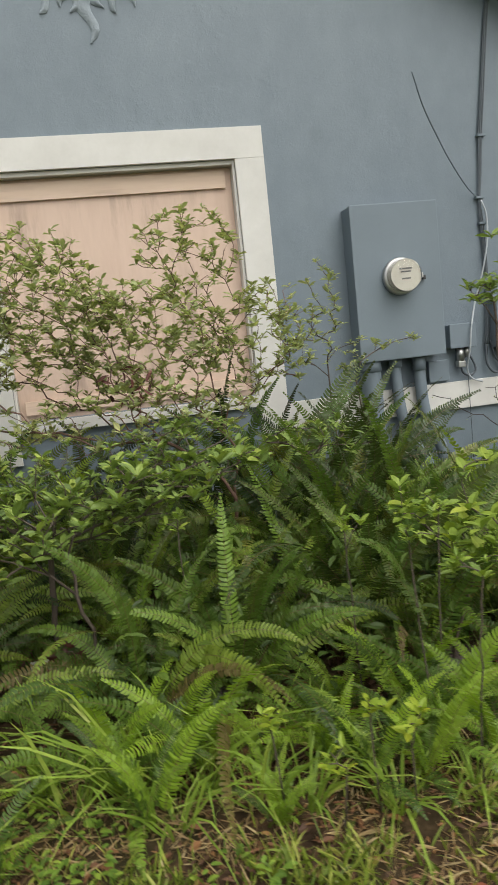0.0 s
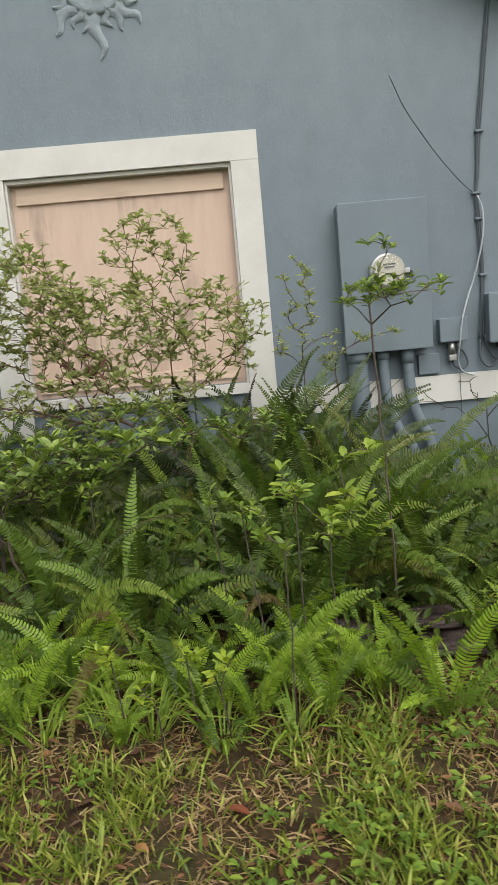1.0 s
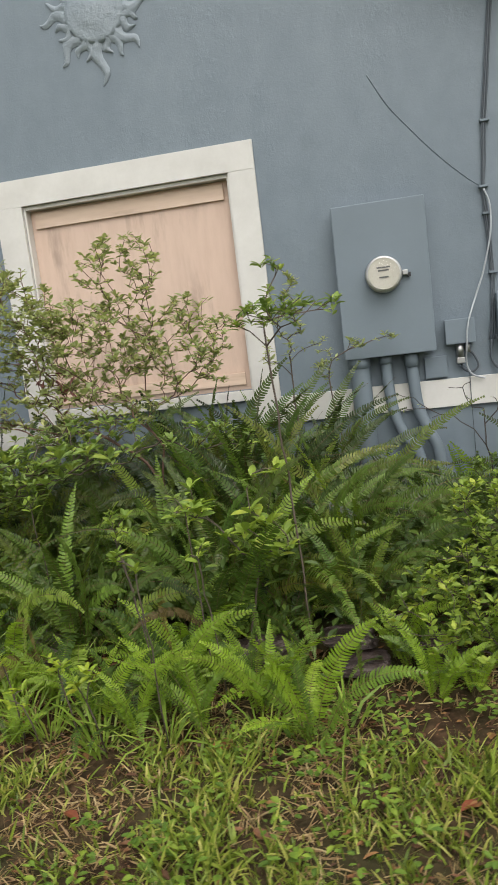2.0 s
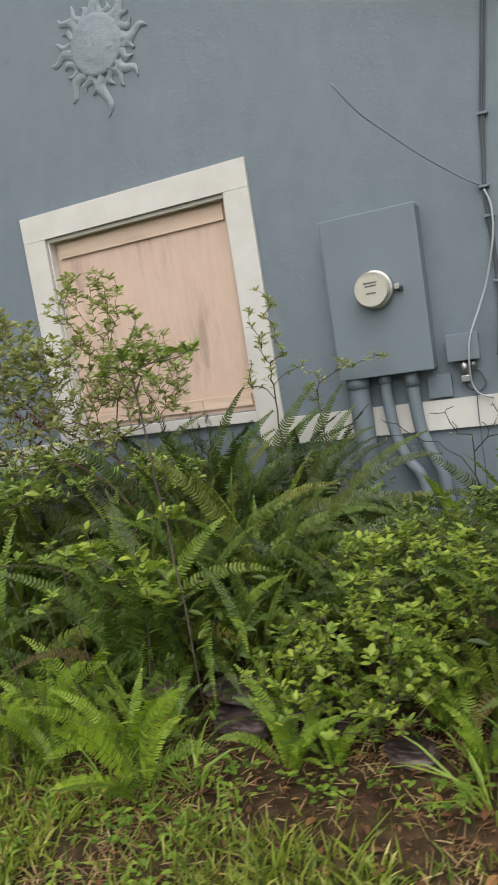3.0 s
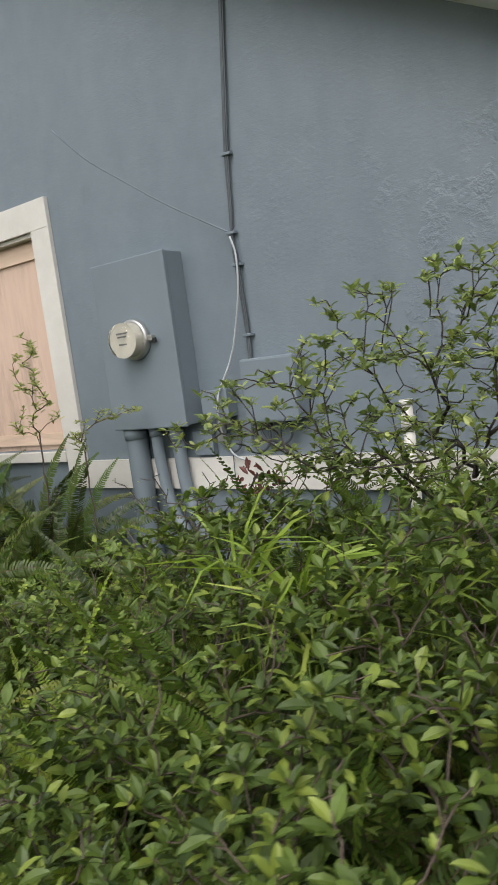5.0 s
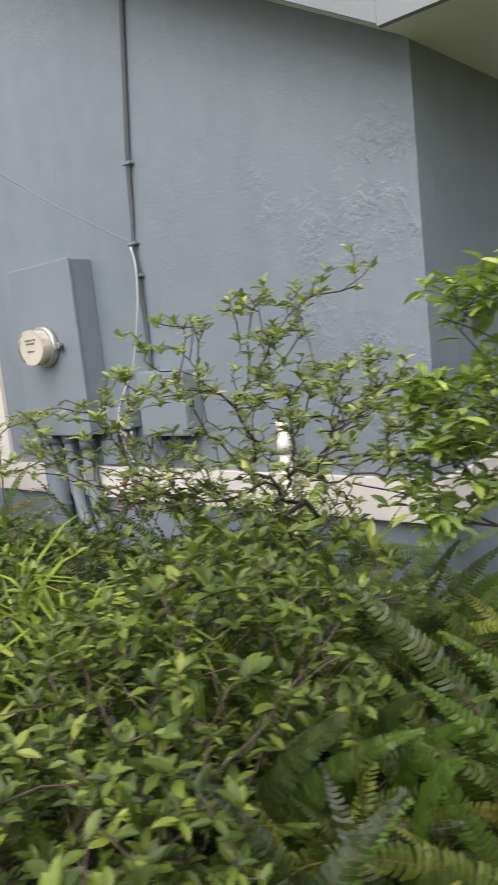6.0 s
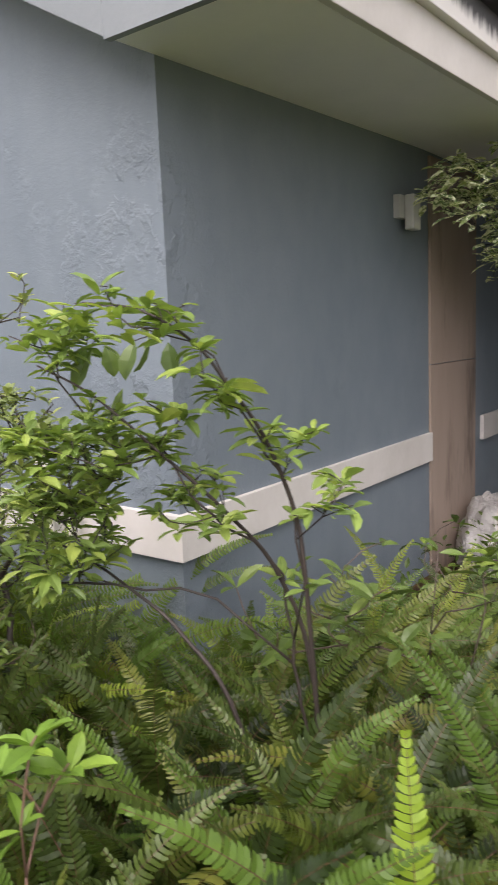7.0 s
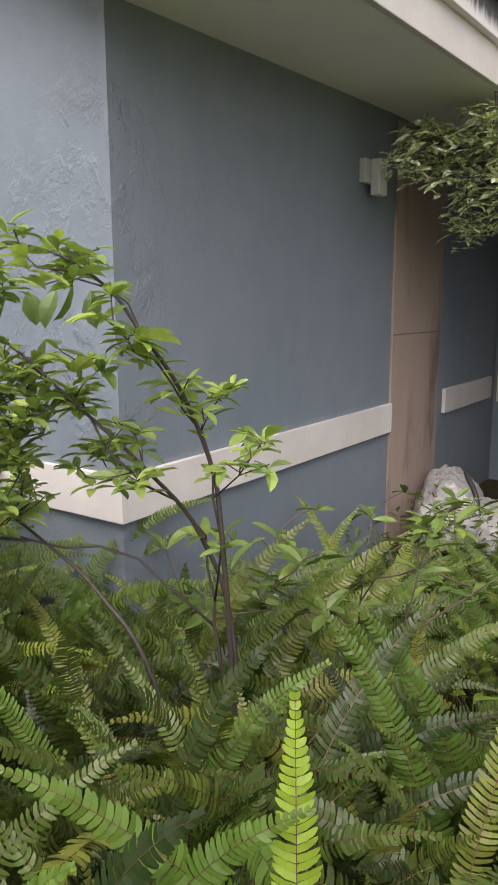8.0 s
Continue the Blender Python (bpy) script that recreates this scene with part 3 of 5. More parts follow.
def grown(base, targets, wander=0.02, roots=4):
    """Twigs grown from the base to each target off the nearest older twig. Rows of points, parent node and tip ways."""
    nodes, up, length, heads = [np.array(base, float)], [-1], [0.0], [np.array([0, 0, 1.0])]
    for k in range(roots):
        a = 2 * math.pi * (k + rng.uniform(0, 0.6)) / roots
        nodes.append(nodes[0] + np.array([math.cos(a), math.sin(a), 0.05]) * (0.03 + 0.02 * roots))
        up.append(0)
        length.append(0.1)
        heads.append(unit(np.array([0.35 * math.cos(a), 0.35 * math.sin(a), 1.0])))
    tips, ways = [], []
    order = np.argsort(np.linalg.norm(np.asarray(targets) - base, axis=1))
    for i in order:
        t = np.asarray(targets[i], float)
        arr = np.array(nodes)
        gaps = t - arr
        dist = np.linalg.norm(gaps, axis=1)
        turn = 1 - (gaps * np.array(heads)).sum(1) / np.maximum(dist, 1e-6)
        cost = dist * (1 + 0.55 * turn) + 0.22 * np.array(length) + 0.9 * np.maximum(0, arr[:, 2] - t[2])
        k = int(np.argmin(cost))
        gap = t - nodes[k]
        far = np.linalg.norm(gap)
        steps = max(2, int(far / 0.07))
        head = heads[k]
        start = nodes[k].copy()
        for s in range(1, steps + 1):
            f = s / steps
            pull = head * far * 0.45 * f * (1 - f) ** 2 * 2.2
            q = start + gap * f + pull + (rng.normal(size=3) * wander * 0.22 if s < steps else 0)
            nodes.append(q)
            up.append(k)
            heads.append(unit(q - nodes[k]))
            length.append(length[k] + np.linalg.norm(q - nodes[k]))
            k = len(nodes) - 1
        tips.append(nodes[-1])
        ways.append(nodes[-1] - nodes[-2])
    return np.array(nodes), up, tips, ways


def twig_mesh(name, nodes, up, thick, thin, material, parent, sides=5):
    """Tapered wood along the grown nodes; a twig that carries more is thicker."""
    load = np.ones(len(nodes))
    for k in range(len(nodes) - 1, 0, -1):
        load[up[k]] += load[k]
    rad = thin + (thick - thin) * np.sqrt(load / load.max())
    kids = {}
    for k in range(1, len(nodes)):
        kids.setdefault(up[k], []).append(k)
    verts, faces = [], []
    starts = [(0, c) for c in kids.get(0, [])]
    while starts:
        a, k = starts.pop()
        line, rr = [Vector(nodes[a]), Vector(nodes[k])], [min(rad[a], rad[k] * 1.1), rad[k]]
        while k in kids:
            best = max(kids[k], key=lambda c: load[c])
            starts += [(k, c) for c in kids[k] if c != best]
            k = best
            line.append(Vector(nodes[k]))
            rr.append(rad[k])
        tube_data(line, rr, sides, verts, faces)
    return link_mesh(name, verts, faces, material, parent, smooth=True)


def cloud(count, lumps):
    """Random places in a set of ellipsoids: rows of centre and radii."""
    out = []
    size = np.array([l[3] * l[4] * l[5] for l in lumps])
    pick = rng.choice(len(lumps), count, p=size / size.sum())
    for k in pick:
        d = unit(rng.normal(size=3)) * rng.uniform(0.25, 1.0) ** 0.5
        out.append(np.array(lumps[k][:3]) + d * np.array(lumps[k][3:6]))
    return out


def shrub(name, label, base, lumps, tips, long, wide, leaf, bark, count=(5, 7), thick=0.012, thin=0.0014, extra=0, wander=0.02, spread=(35, 85), stems=(), roots=4):
    """A shrub: wood grown into its crown, and whorls of leaves at the twig ends."""
    ob = thing(name, label, name.replace("_", " "))
    targets = [np.array(s, float) for s in stems] + cloud(tips, lumps)
    nodes, up, ends, ways = grown(np.array(base, float), targets, wander, roots)
    twig_mesh("branch_work", nodes, up, thick, thin, bark, ob)
    P, W, U, L, B = rosettes(ends, ways, count, long, wide, spread)
    if extra:
        some = rng.integers(1, len(nodes), extra)
        high = np.quantile(nodes[:, 2], 0.35)
        some = [k for k in some if nodes[k][2] > high]
        p2, w2, u2, l2, b2 = rosettes([nodes[k] for k in some], [nodes[k] - nodes[up[k]] for k in some], (1, 3), long * 0.9, wide, (50, 95))
        P, W, U, L, B = P + p2, W + w2, U + u2, L + l2, B + b2
    leaves("foliage", P, W, U, L, B, leaf, ob)
    return ob


def frond_mesh(name, long, half, lift, end, pairs, leafy, stalk, curl=0.0, bare=0.10, turn=0.0, broad=0.38):
    """One fern frond along +y: an arching stalk with pairs of blunt leaflets, the blade turned about the stalk."""
    n = 22
    q, ang, line, angs = Vector((0, 0, 0)), lift, [], []
    for k in range(n + 1):
        t = k / n
        ang = radians(lift + (end - lift) * t ** 1.5)
        line.append(q.copy())
        angs.append(ang)
        q = q + Vector((math.sin(curl * t) * 0.5, math.cos(ang), math.sin(ang))) * (long / n)
    verts, faces = [], []
    tube_data(line, [0.0017 * (1 - 0.7 * k / n) for k in range(n + 1)], 3, verts, faces)
    stalk_faces = len(faces)
    for j in range(pairs):
        t = bare + (1 - bare) * (j + 0.5) / pairs
        f = t * n
        k = min(int(f), n - 1)
        c = line[k].lerp(line[k + 1], f - k)
        a = angs[k]
        fore, top = Vector((0, math.cos(a), math.sin(a))), Vector((0, -math.sin(a), math.cos(a)))
        size = half * min(1.0, 0.45 + 2.4 * (t - bare)) * max(0.10, (1 - t ** 4.0)) ** 0.8
        w = (1 - bare) * long / pairs * broad
        side, face = Vector((math.cos(turn), 0, 0)) + top * math.sin(turn), Vector((-math.sin(turn), 0, 0)) + top * math.cos(turn)
        for sgn in (-1, 1):
            tilt = radians(random.uniform(0, 9) + 16 * t)
            lift_up = random.uniform(-0.20, 0.12)
            twist = random.uniform(-0.30, 0.30)
            out = side * (sgn * math.cos(tilt)) + fore * math.sin(tilt) + face * lift_up
            l = size * random.uniform(0.90, 1.06)
            b = len(verts)
            for s, (u0, u1, drop) in ((0.02, (-0.80, 1.10, 0.0)), (0.45, (-1.0, 1.0, 0.03)), (0.84, (-0.80, 0.92, -0.02))):
                for uu in (u0, u1):
                    verts.append(c + out * (l * s) + fore * (w * uu + l * 0.10 * s * s) + face * (drop * l + w * uu * twist))
            for uu in (-0.25, 0.50):
                verts.append(c + out * l + fore * (w * uu + l * 0.11) - face * (0.07 * l))
            faces += [(b, b + 1, b + 3, b + 2), (b + 2, b + 3, b + 5, b + 4), (b + 4, b + 5, b + 7, b + 6)]
    me = bpy.data.meshes.new(name)
    me.from_pydata(verts, [], faces)
    me.materials.append(leafy)
    me.materials.append(stalk)
    me.polygons.foreach_set("material_index", [1] * stalk_faces + [0] * (len(faces) - stalk_faces))
    me.update()
    return me


M_FERN = leaf_material("fern_leaf", (0.165, 0.265, 0.032), (0.055, 0.100, 0.018), 0.46, 0.28, "object", (0.290, 0.400, 0.040))
M_FERN_MID = leaf_material("mid_green_fern_leaf", (0.148, 0.235, 0.030), (0.046, 0.084, 0.016), 0.46, 0.26, "object", (0.215, 0.285, 0.036))
# next three: fern greens darkened in the colour itself to stand in for shade
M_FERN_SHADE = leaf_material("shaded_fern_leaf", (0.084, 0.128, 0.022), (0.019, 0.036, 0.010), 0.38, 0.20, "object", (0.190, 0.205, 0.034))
M_FERN_SHADE_SOFT = leaf_material("deep_green_fern_leaf", (0.118, 0.186, 0.026), (0.038, 0.070, 0.014), 0.44, 0.24, "object", (0.190, 0.240, 0.034))
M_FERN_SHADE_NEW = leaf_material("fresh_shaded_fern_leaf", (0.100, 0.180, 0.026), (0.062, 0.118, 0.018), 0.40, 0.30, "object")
M_STALK = painted("red_brown_fern_stalk", (0.135, 0.060, 0.030), (0.060, 0.028, 0.018), 0.5, 90, 0.2, 0.001)
M_FERN_NEW = leaf_material("young_fern_leaf", (0.275, 0.405, 0.034), (0.190, 0.300, 0.028), 0.44, 0.34, "object")
M_FERN_DRY = leaf_material("drying_fern_leaf", (0.190, 0.165, 0.036), (0.095, 0.065, 0.026), 0.6, 0.30, "object")
M_RACHIS = painted("brown_fern_stalk", (0.150, 0.110, 0.036), (0.085, 0.050, 0.022), 0.55, 90, 0.2, 0.001)
M_SHRUB = leaf_material("shrub_leaf", (0.165, 0.240, 0.050), (0.075, 0.120, 0.028), 0.42, 0.25, "island", (0.280, 0.345, 0.060))
M_SHRUB_DARK = leaf_material("dark_shrub_leaf", (0.128, 0.190, 0.036), (0.040, 0.068, 0.016), 0.44, 0.24, "island", (0.240, 0.300, 0.052))
M_SHRUB_MID = leaf_material("mid_green_shrub_leaf", (0.250, 0.345, 0.080), (0.115, 0.175, 0.042), 0.42, 0.30, "island", (0.390, 0.460, 0.090))
M_ARCH = leaf_material("pale_green_leaf", (0.265, 0.375, 0.085), (0.130, 0.210, 0.055), 0.38, 0.32, "island", (0.370, 0.460, 0.105))
M_SHRUB_DULL = leaf_material("dull_shrub_leaf", (0.410, 0.460, 0.220), (0.240, 0.270, 0.120), 0.5, 0.42, "island", (0.500, 0.500, 0.220))
M_SPRAY = leaf_material("grey_green_leaf", (0.265, 0.335, 0.120), (0.130, 0.180, 0.065), 0.46, 0.32, "island", (0.420, 0.460, 0.150))
M_SHRUB_NEW = leaf_material("fresh_shrub_leaf", (0.310, 0.410, 0.060), (0.165, 0.250, 0.040), 0.46, 0.34, "island", (0.430, 0.480, 0.070))
# weed green kept dark: the shade of gaps in the foliage, put into the colour
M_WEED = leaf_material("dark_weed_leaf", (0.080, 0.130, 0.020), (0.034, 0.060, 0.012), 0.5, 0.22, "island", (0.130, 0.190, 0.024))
M_YELLOW = leaf_material("yellow_green_leaf", (0.370, 0.440, 0.040), (0.250, 0.350, 0.036), 0.48, 0.34, "island", (0.540, 0.500, 0.040))
M_GRASS = leaf_material("grass_blade", (0.285, 0.360, 0.046), (0.100, 0.150, 0.022), 0.46, 0.30, "island", (0.560, 0.520, 0.150))
M_STRAW_LONG = leaf_material("dry_long_grass", (0.420, 0.310, 0.150), (0.220, 0.140, 0.070), 0.7, 0.25, "object", (0.520, 0.420, 0.220))
M_STRAW = leaf_material("dry_grass", (0.480, 0.350, 0.170), (0.250, 0.150, 0.075), 0.7, 0.25, "island", (0.580, 0.460, 0.250))
M_LONG = leaf_material("long_grass_blade", (0.330, 0.450, 0.070), (0.200, 0.310, 0.044), 0.42, 0.32, "object", (0.500, 0.560, 0.130))
M_VARI = leaf_material("variegated_leaf", (0.230, 0.320, 0.120), (0.110, 0.190, 0.070), 0.40, 0.32, "island", (0.380, 0.450, 0.180), (0.780, 0.790, 0.600))
M_BROAD = leaf_material("broad_glossy_leaf", (0.130, 0.200, 0.045), (0.065, 0.110, 0.026), 0.28, 0.22, "island", (0.220, 0.300, 0.055))

# ---- ferns ----
SHAPES = ((82, 10), (78, -30), (70, -50), (74, -10), (64, -35), (58, -60), (80, 30), (68, -65), (84, 45), (50, -40), (76, 0), (86, 55))
UPRIGHT = ((80, 25), (74, 5), (66, -25), (84, 45), (60, -40), (70, -10), (52, -30), (78, 15))
LOW_SHAPES = ((78, -20), (70, -45), (62, -60), (74, 10), (56, -45), (80, 30), (66, -25), (60, -70), (84, 40), (46, -40), (58, -30), (52, -65))
TURNS = (radians(-60), 0.0, radians(60))


def frond_set(long, green, fresh, dry, shapes=SHAPES, stalk=None, step=0.0142, half=0.030):
    """Fronds of one length: many green ones, some fresh, some drying, each with its blade turned three ways."""
    def some(shapes, material, half):
        return [[frond_mesh("frond", long, half + 0.003 * (k % 3), l, e, int(long / step), material, stalk or M_RACHIS, random.uniform(-0.8, 0.8), 0.10 + 0.06 * (k % 4), turn + random.uniform(-0.3, 0.3)) for turn in TURNS] for k, (l, e) in enumerate(shapes)]
    bare = [[frond_mesh("bare_stalk", long * 0.78, 0.01, l, e, 0, green, M_STALK, random.uniform(-0.8, 0.8))] * 3 for l, e in ((86, 60), (80, 40), (72, 20))]
    return some(shapes, green, half), some(((82, 40), (72, -5), (78, 20)), fresh, half + 0.002), some(((70, -30), (60, -65)), dry, half - 0.004), bare


def fern_model(sets, fronds, seed, upright, label, fresh, dry, stalks=False):
    """A fern whose fronds spread to the open side, away from the wall, and turn their blades to it."""
    rnd = random.Random(seed)
    ob = thing("fern", label, "fern", group="ferns in the bed")
    for k in range(fronds):
        u = rnd.random()
        pick = sets[3] if k % 5 == 4 and stalks else sets[1] if u < fresh else sets[2] if u < fresh + dry else sets[0]
        az = 180 + 160 * (2 * (k + 0.5) / fronds - 1) + rnd.uniform(-25, 25)
        off = (az + 180) % 360 - 180
        mesh = rnd.choice(pick)[2 if 30 < off < 150 else 0 if -150 < off < -30 else 1]
        f = new(mesh.name.split(".")[0], mesh)
        f.parent = ob
        s = rnd.uniform(0.66, 1.12)
        f.matrix_basis = pose(rnd.uniform(-0.03, 0.03), rnd.uniform(-0.03, 0.03), 0, rnd.uniform(-14, 8) * (1.3 - upright) + 6 * upright, rnd.uniform(-14, 14), az) @ Matrix.Diagonal((1.0, s, s, 1))
    return ob


LIGHT = "sword fern with arching bright green fronds in the bed"
SHADE = "dark green sword fern with some drying fronds, shade put into its colour"
random.seed(5)
MODELS = {}
for size, long in (("low", 0.50), ("mid", 0.72), ("tall", 0.98)):
    sets = frond_set(long, M_FERN if size == "low" else M_FERN_MID, M_FERN_NEW if size == "low" else M_FERN, M_FERN_DRY, UPRIGHT if size == "low" else SHAPES)
    MODELS[size] = [fern_model(sets, n, 40 + k, u, LIGHT, 0.32 if size == "low" else 0.14, 0.015) for k, (n, u) in enumerate(((11, 0.3), (12, 0.9), (10, 0.6), (13, 0.5)))]
# same ferns again with shade-darkened leaves, for the dim parts of the bed
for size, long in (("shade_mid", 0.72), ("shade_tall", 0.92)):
    sets = frond_set(long, M_FERN_SHADE_SOFT if size == "shade_mid" else M_FERN_SHADE, M_FERN_SHADE_NEW, M_FERN_DRY, LOW_SHAPES, M_STALK, 0.0134, 0.030 if size == "shade_mid" else 0.034)
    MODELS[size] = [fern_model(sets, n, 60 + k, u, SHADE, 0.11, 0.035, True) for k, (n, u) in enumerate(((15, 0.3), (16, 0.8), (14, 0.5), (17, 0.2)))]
first_use = {ob for some in MODELS.values() for ob in some}


def fern(kind, x, y, size, tilt=6.0):
    ob = random.choice(MODELS[kind])
    m = pose(x, y, ground_z(x, y) - 0.01, random.uniform(-tilt, tilt), random.uniform(-tilt, tilt), random.uniform(-50, 50) + (35 if x > 2.4 else 0)) @ Matrix.Diagonal((size, size, size, 1))
    if ob in first_use:
        first_use.remove(ob)
        ob.matrix_basis = m
    else:
        copy_thing(ob, m)


def fern_patch(kind, count, x0, x1, y0, y1, s0, s1, gap=0.14):
    done = []
    for _ in range(count * 30):
        if len(done) == count:
            break
        x, y = random.uniform(x0, x1), random.uniform(y0, y1)
        if -1.30 < x < -0.98 and -1.75 < y < -1.0 or 0.22 < x < 0.72 and -1.95 < y < -1.66:
            continue
        if all((x - a) ** 2 + (y - b) ** 2 > gap * gap for a, b in done):
            done.append((x, y))
            fern(kind, x, y, random.uniform(s0, s1))


random.seed(11)
for x, y, s in ((0.61, -1.84, 0.62), (0.20, -1.78, 0.75)):
    fern("low", x, y, s)
fern_patch("low", 29, -1.9, 0.30, -2.05, -1.62, 0.66, 0.98, 0.11)
fern_patch("mid", 14, -2.3, 0.45, -1.62, -1.10, 0.85, 1.05, 0.18)
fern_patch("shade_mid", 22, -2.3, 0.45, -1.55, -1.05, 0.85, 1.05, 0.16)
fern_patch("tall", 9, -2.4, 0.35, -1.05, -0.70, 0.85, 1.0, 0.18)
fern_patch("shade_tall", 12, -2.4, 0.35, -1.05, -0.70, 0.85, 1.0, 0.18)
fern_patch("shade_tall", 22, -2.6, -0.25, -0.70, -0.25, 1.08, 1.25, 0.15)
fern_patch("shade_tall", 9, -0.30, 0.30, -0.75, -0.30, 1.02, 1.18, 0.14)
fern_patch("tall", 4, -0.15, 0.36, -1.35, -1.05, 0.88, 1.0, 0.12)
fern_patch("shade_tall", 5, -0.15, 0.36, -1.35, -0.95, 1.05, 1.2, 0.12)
fern_patch("low", 9, 0.30, 1.2, -0.75, -0.30, 0.95, 1.2, 0.2)
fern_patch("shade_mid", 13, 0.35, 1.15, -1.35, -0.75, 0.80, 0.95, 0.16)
fern_patch("low", 5, 0.40, 1.15, -1.80, -1.50, 0.66, 0.85, 0.17)
fern_patch("mid", 8, 1.10, 1.75, -1.80, -1.30, 0.58, 0.76, 0.13)
fern_patch("mid", 8, 1.25, 1.80, -1.45, -0.95, 0.92, 1.10, 0.14)
fern_patch("mid", 5, 1.15, 1.75, -1.60, -1.10, 0.70, 0.85, 0.16)
fern_patch("shade_mid", 4, 1.15, 1.75, -1.60, -1.10, 0.70, 0.85, 0.16)
fern_patch("tall", 6, 1.70, 2.02, -0.42, -0.22, 0.92, 1.0, 0.09)
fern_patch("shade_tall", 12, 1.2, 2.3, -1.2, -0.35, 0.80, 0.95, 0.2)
fern_patch("tall", 16, 1.45, 2.35, -0.75, -0.25, 0.86, 0.98, 0.14)
fern_patch("tall", 9, 1.6, 2.6, -1.75, -1.2, 0.80, 0.92, 0.2)
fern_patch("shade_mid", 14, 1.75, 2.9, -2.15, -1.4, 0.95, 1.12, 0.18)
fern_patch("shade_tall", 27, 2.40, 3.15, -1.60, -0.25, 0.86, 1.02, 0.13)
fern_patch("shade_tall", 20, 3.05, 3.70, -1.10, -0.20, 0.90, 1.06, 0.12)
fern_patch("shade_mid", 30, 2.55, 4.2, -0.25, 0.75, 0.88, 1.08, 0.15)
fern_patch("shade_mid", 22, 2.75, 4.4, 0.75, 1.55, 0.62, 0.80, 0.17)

# ---- shrubs, from the window along to the corner ----
bush = shrub("shrub", "twiggy shrub with sparse dull-green leaves before the boarded window", (-0.70, -0.85, 0.28),
      [(-0.53, -0.82, 1.72, 0.20, 0.14, 0.20), (-0.70, -0.85, 1.42, 0.34, 0.22, 0.24), (-0.28, -0.80, 1.38, 0.24, 0.18, 0.22), (-1.12, -0.85, 1.55, 0.34, 0.25, 0.30), (-1.50, -0.80, 1.52, 0.34, 0.25, 0.30), (-0.85, -0.9, 1.15, 0.5, 0.2, 0.12)],
      1500, 0.036, 0.52, M_SHRUB_DULL, M_STEM_RED, (4, 7), 0.008, 0.0011, 1500, 0.03, roots=7,
      stems=[(-1.7, -0.85, 0.95), (-1.35, -0.9, 1.0), (-1.05, -0.8, 1.0), (-0.85, -0.9, 1.05), (-0.6, -0.8, 1.05), (-0.42, -0.85, 0.95)])
P = [(-0.80 + 0.045 * rng.normal(), -0.98, 1.26 + 0.04 * rng.normal()) for _ in range(26)]
leaves("withered_tuft", P, rng.normal(size=(26, 3)) - np.array([0, 0, 0.8]), rng.normal(size=(26, 3)), rng.uniform(0.03, 0.055, 26), rng.uniform(0.014, 0.022, 26), leaf_material("dead_leaf", (0.170, 0.062, 0.050), (0.080, 0.034, 0.030), 0.6, 0.1), bush, "stuff", "withered red-brown leaves")
shrub("shrub", "low dense shrub with whorls of green leaves under the window", (-1.15, -1.25, 0.28),
      [(-1.10, -1.30, 0.96, 0.36, 0.26, 0.17), (-1.55, -1.20, 0.98, 0.40, 0.30, 0.20), (-0.65, -1.10, 1.02, 0.30, 0.24, 0.12), (-1.95, -1.1, 0.98, 0.35, 0.3, 0.2), (-0.15, -1.05, 1.0, 0.22, 0.2, 0.08)],
      620, 0.040, 0.50, M_SHRUB_MID, M_STEM, (5, 8), 0.010, 0.0014, 240, 0.02, roots=7)
shrub("shrub", "low shrub with broad light-green leaves among the ferns", (-1.0, -1.45, 0.28),
      [(-0.85, -1.42, 0.98, 0.26, 0.14, 0.11), (-1.20, -1.45, 0.90, 0.26, 0.14, 0.14), (-0.60, -1.40, 1.02, 0.16, 0.12, 0.06)],
      110, 0.052, 0.50, M_SHRUB_MID, M_STEM, (5, 8), 0.006, 0.0014, 40, 0.02, roots=4)
shrub("leafy_weed", "leafy weed with broad yellow-green leaves among the ferns", (0.02, -1.60, 0.28),
      [(-0.10, -1.66, 0.86, 0.11, 0.10, 0.08), (0.10, -1.66, 0.76, 0.13, 0.12, 0.10), (0.14, -1.58, 0.92, 0.10, 0.08, 0.06)],
      34, 0.056, 0.58, M_SHRUB_NEW, M_STEM, (5, 7), 0.004, 0.0012, 10, 0.02, roots=3)
shrub("sapling", "thin sapling with a flat spray of light-green leaves", (0.24, -1.64, 0.28),
      [(0.226, -1.68, 1.44, 0.22, 0.12, 0.05), (0.22, -1.68, 1.55, 0.06, 0.06, 0.07)], 44, 0.034, 0.48, M_SHRUB_MID, M_STEM, (5, 8), 0.0036, 0.0011, 30, 0.012, roots=1)
shrub("sapling", "thin sapling with few leaves before the meter cabinet", (0.36, -0.32, 0.28),
      [(0.48, -0.22, 1.30, 0.14, 0.06, 0.04), (0.28, -0.25, 1.20, 0.10, 0.06, 0.08)], 26, 0.034, 0.46, M_SHRUB_DULL, M_STEM, (4, 7), 0.004, 0.0011, 14, 0.012, roots=2)
shrub("sapling", "slender twiggy sapling with small light-green leaves by the window frame", (0.12, -0.40, 0.28),
      [(0.11, -0.36, 1.52, 0.10, 0.07, 0.18), (0.17, -0.36, 1.36, 0.13, 0.07, 0.10), (0.05, -0.36, 1.28, 0.10, 0.07, 0.10)], 46, 0.034, 0.46, M_SHRUB_DULL, M_STEM, (4, 7), 0.004, 0.0011, 20, 0.012, roots=3)
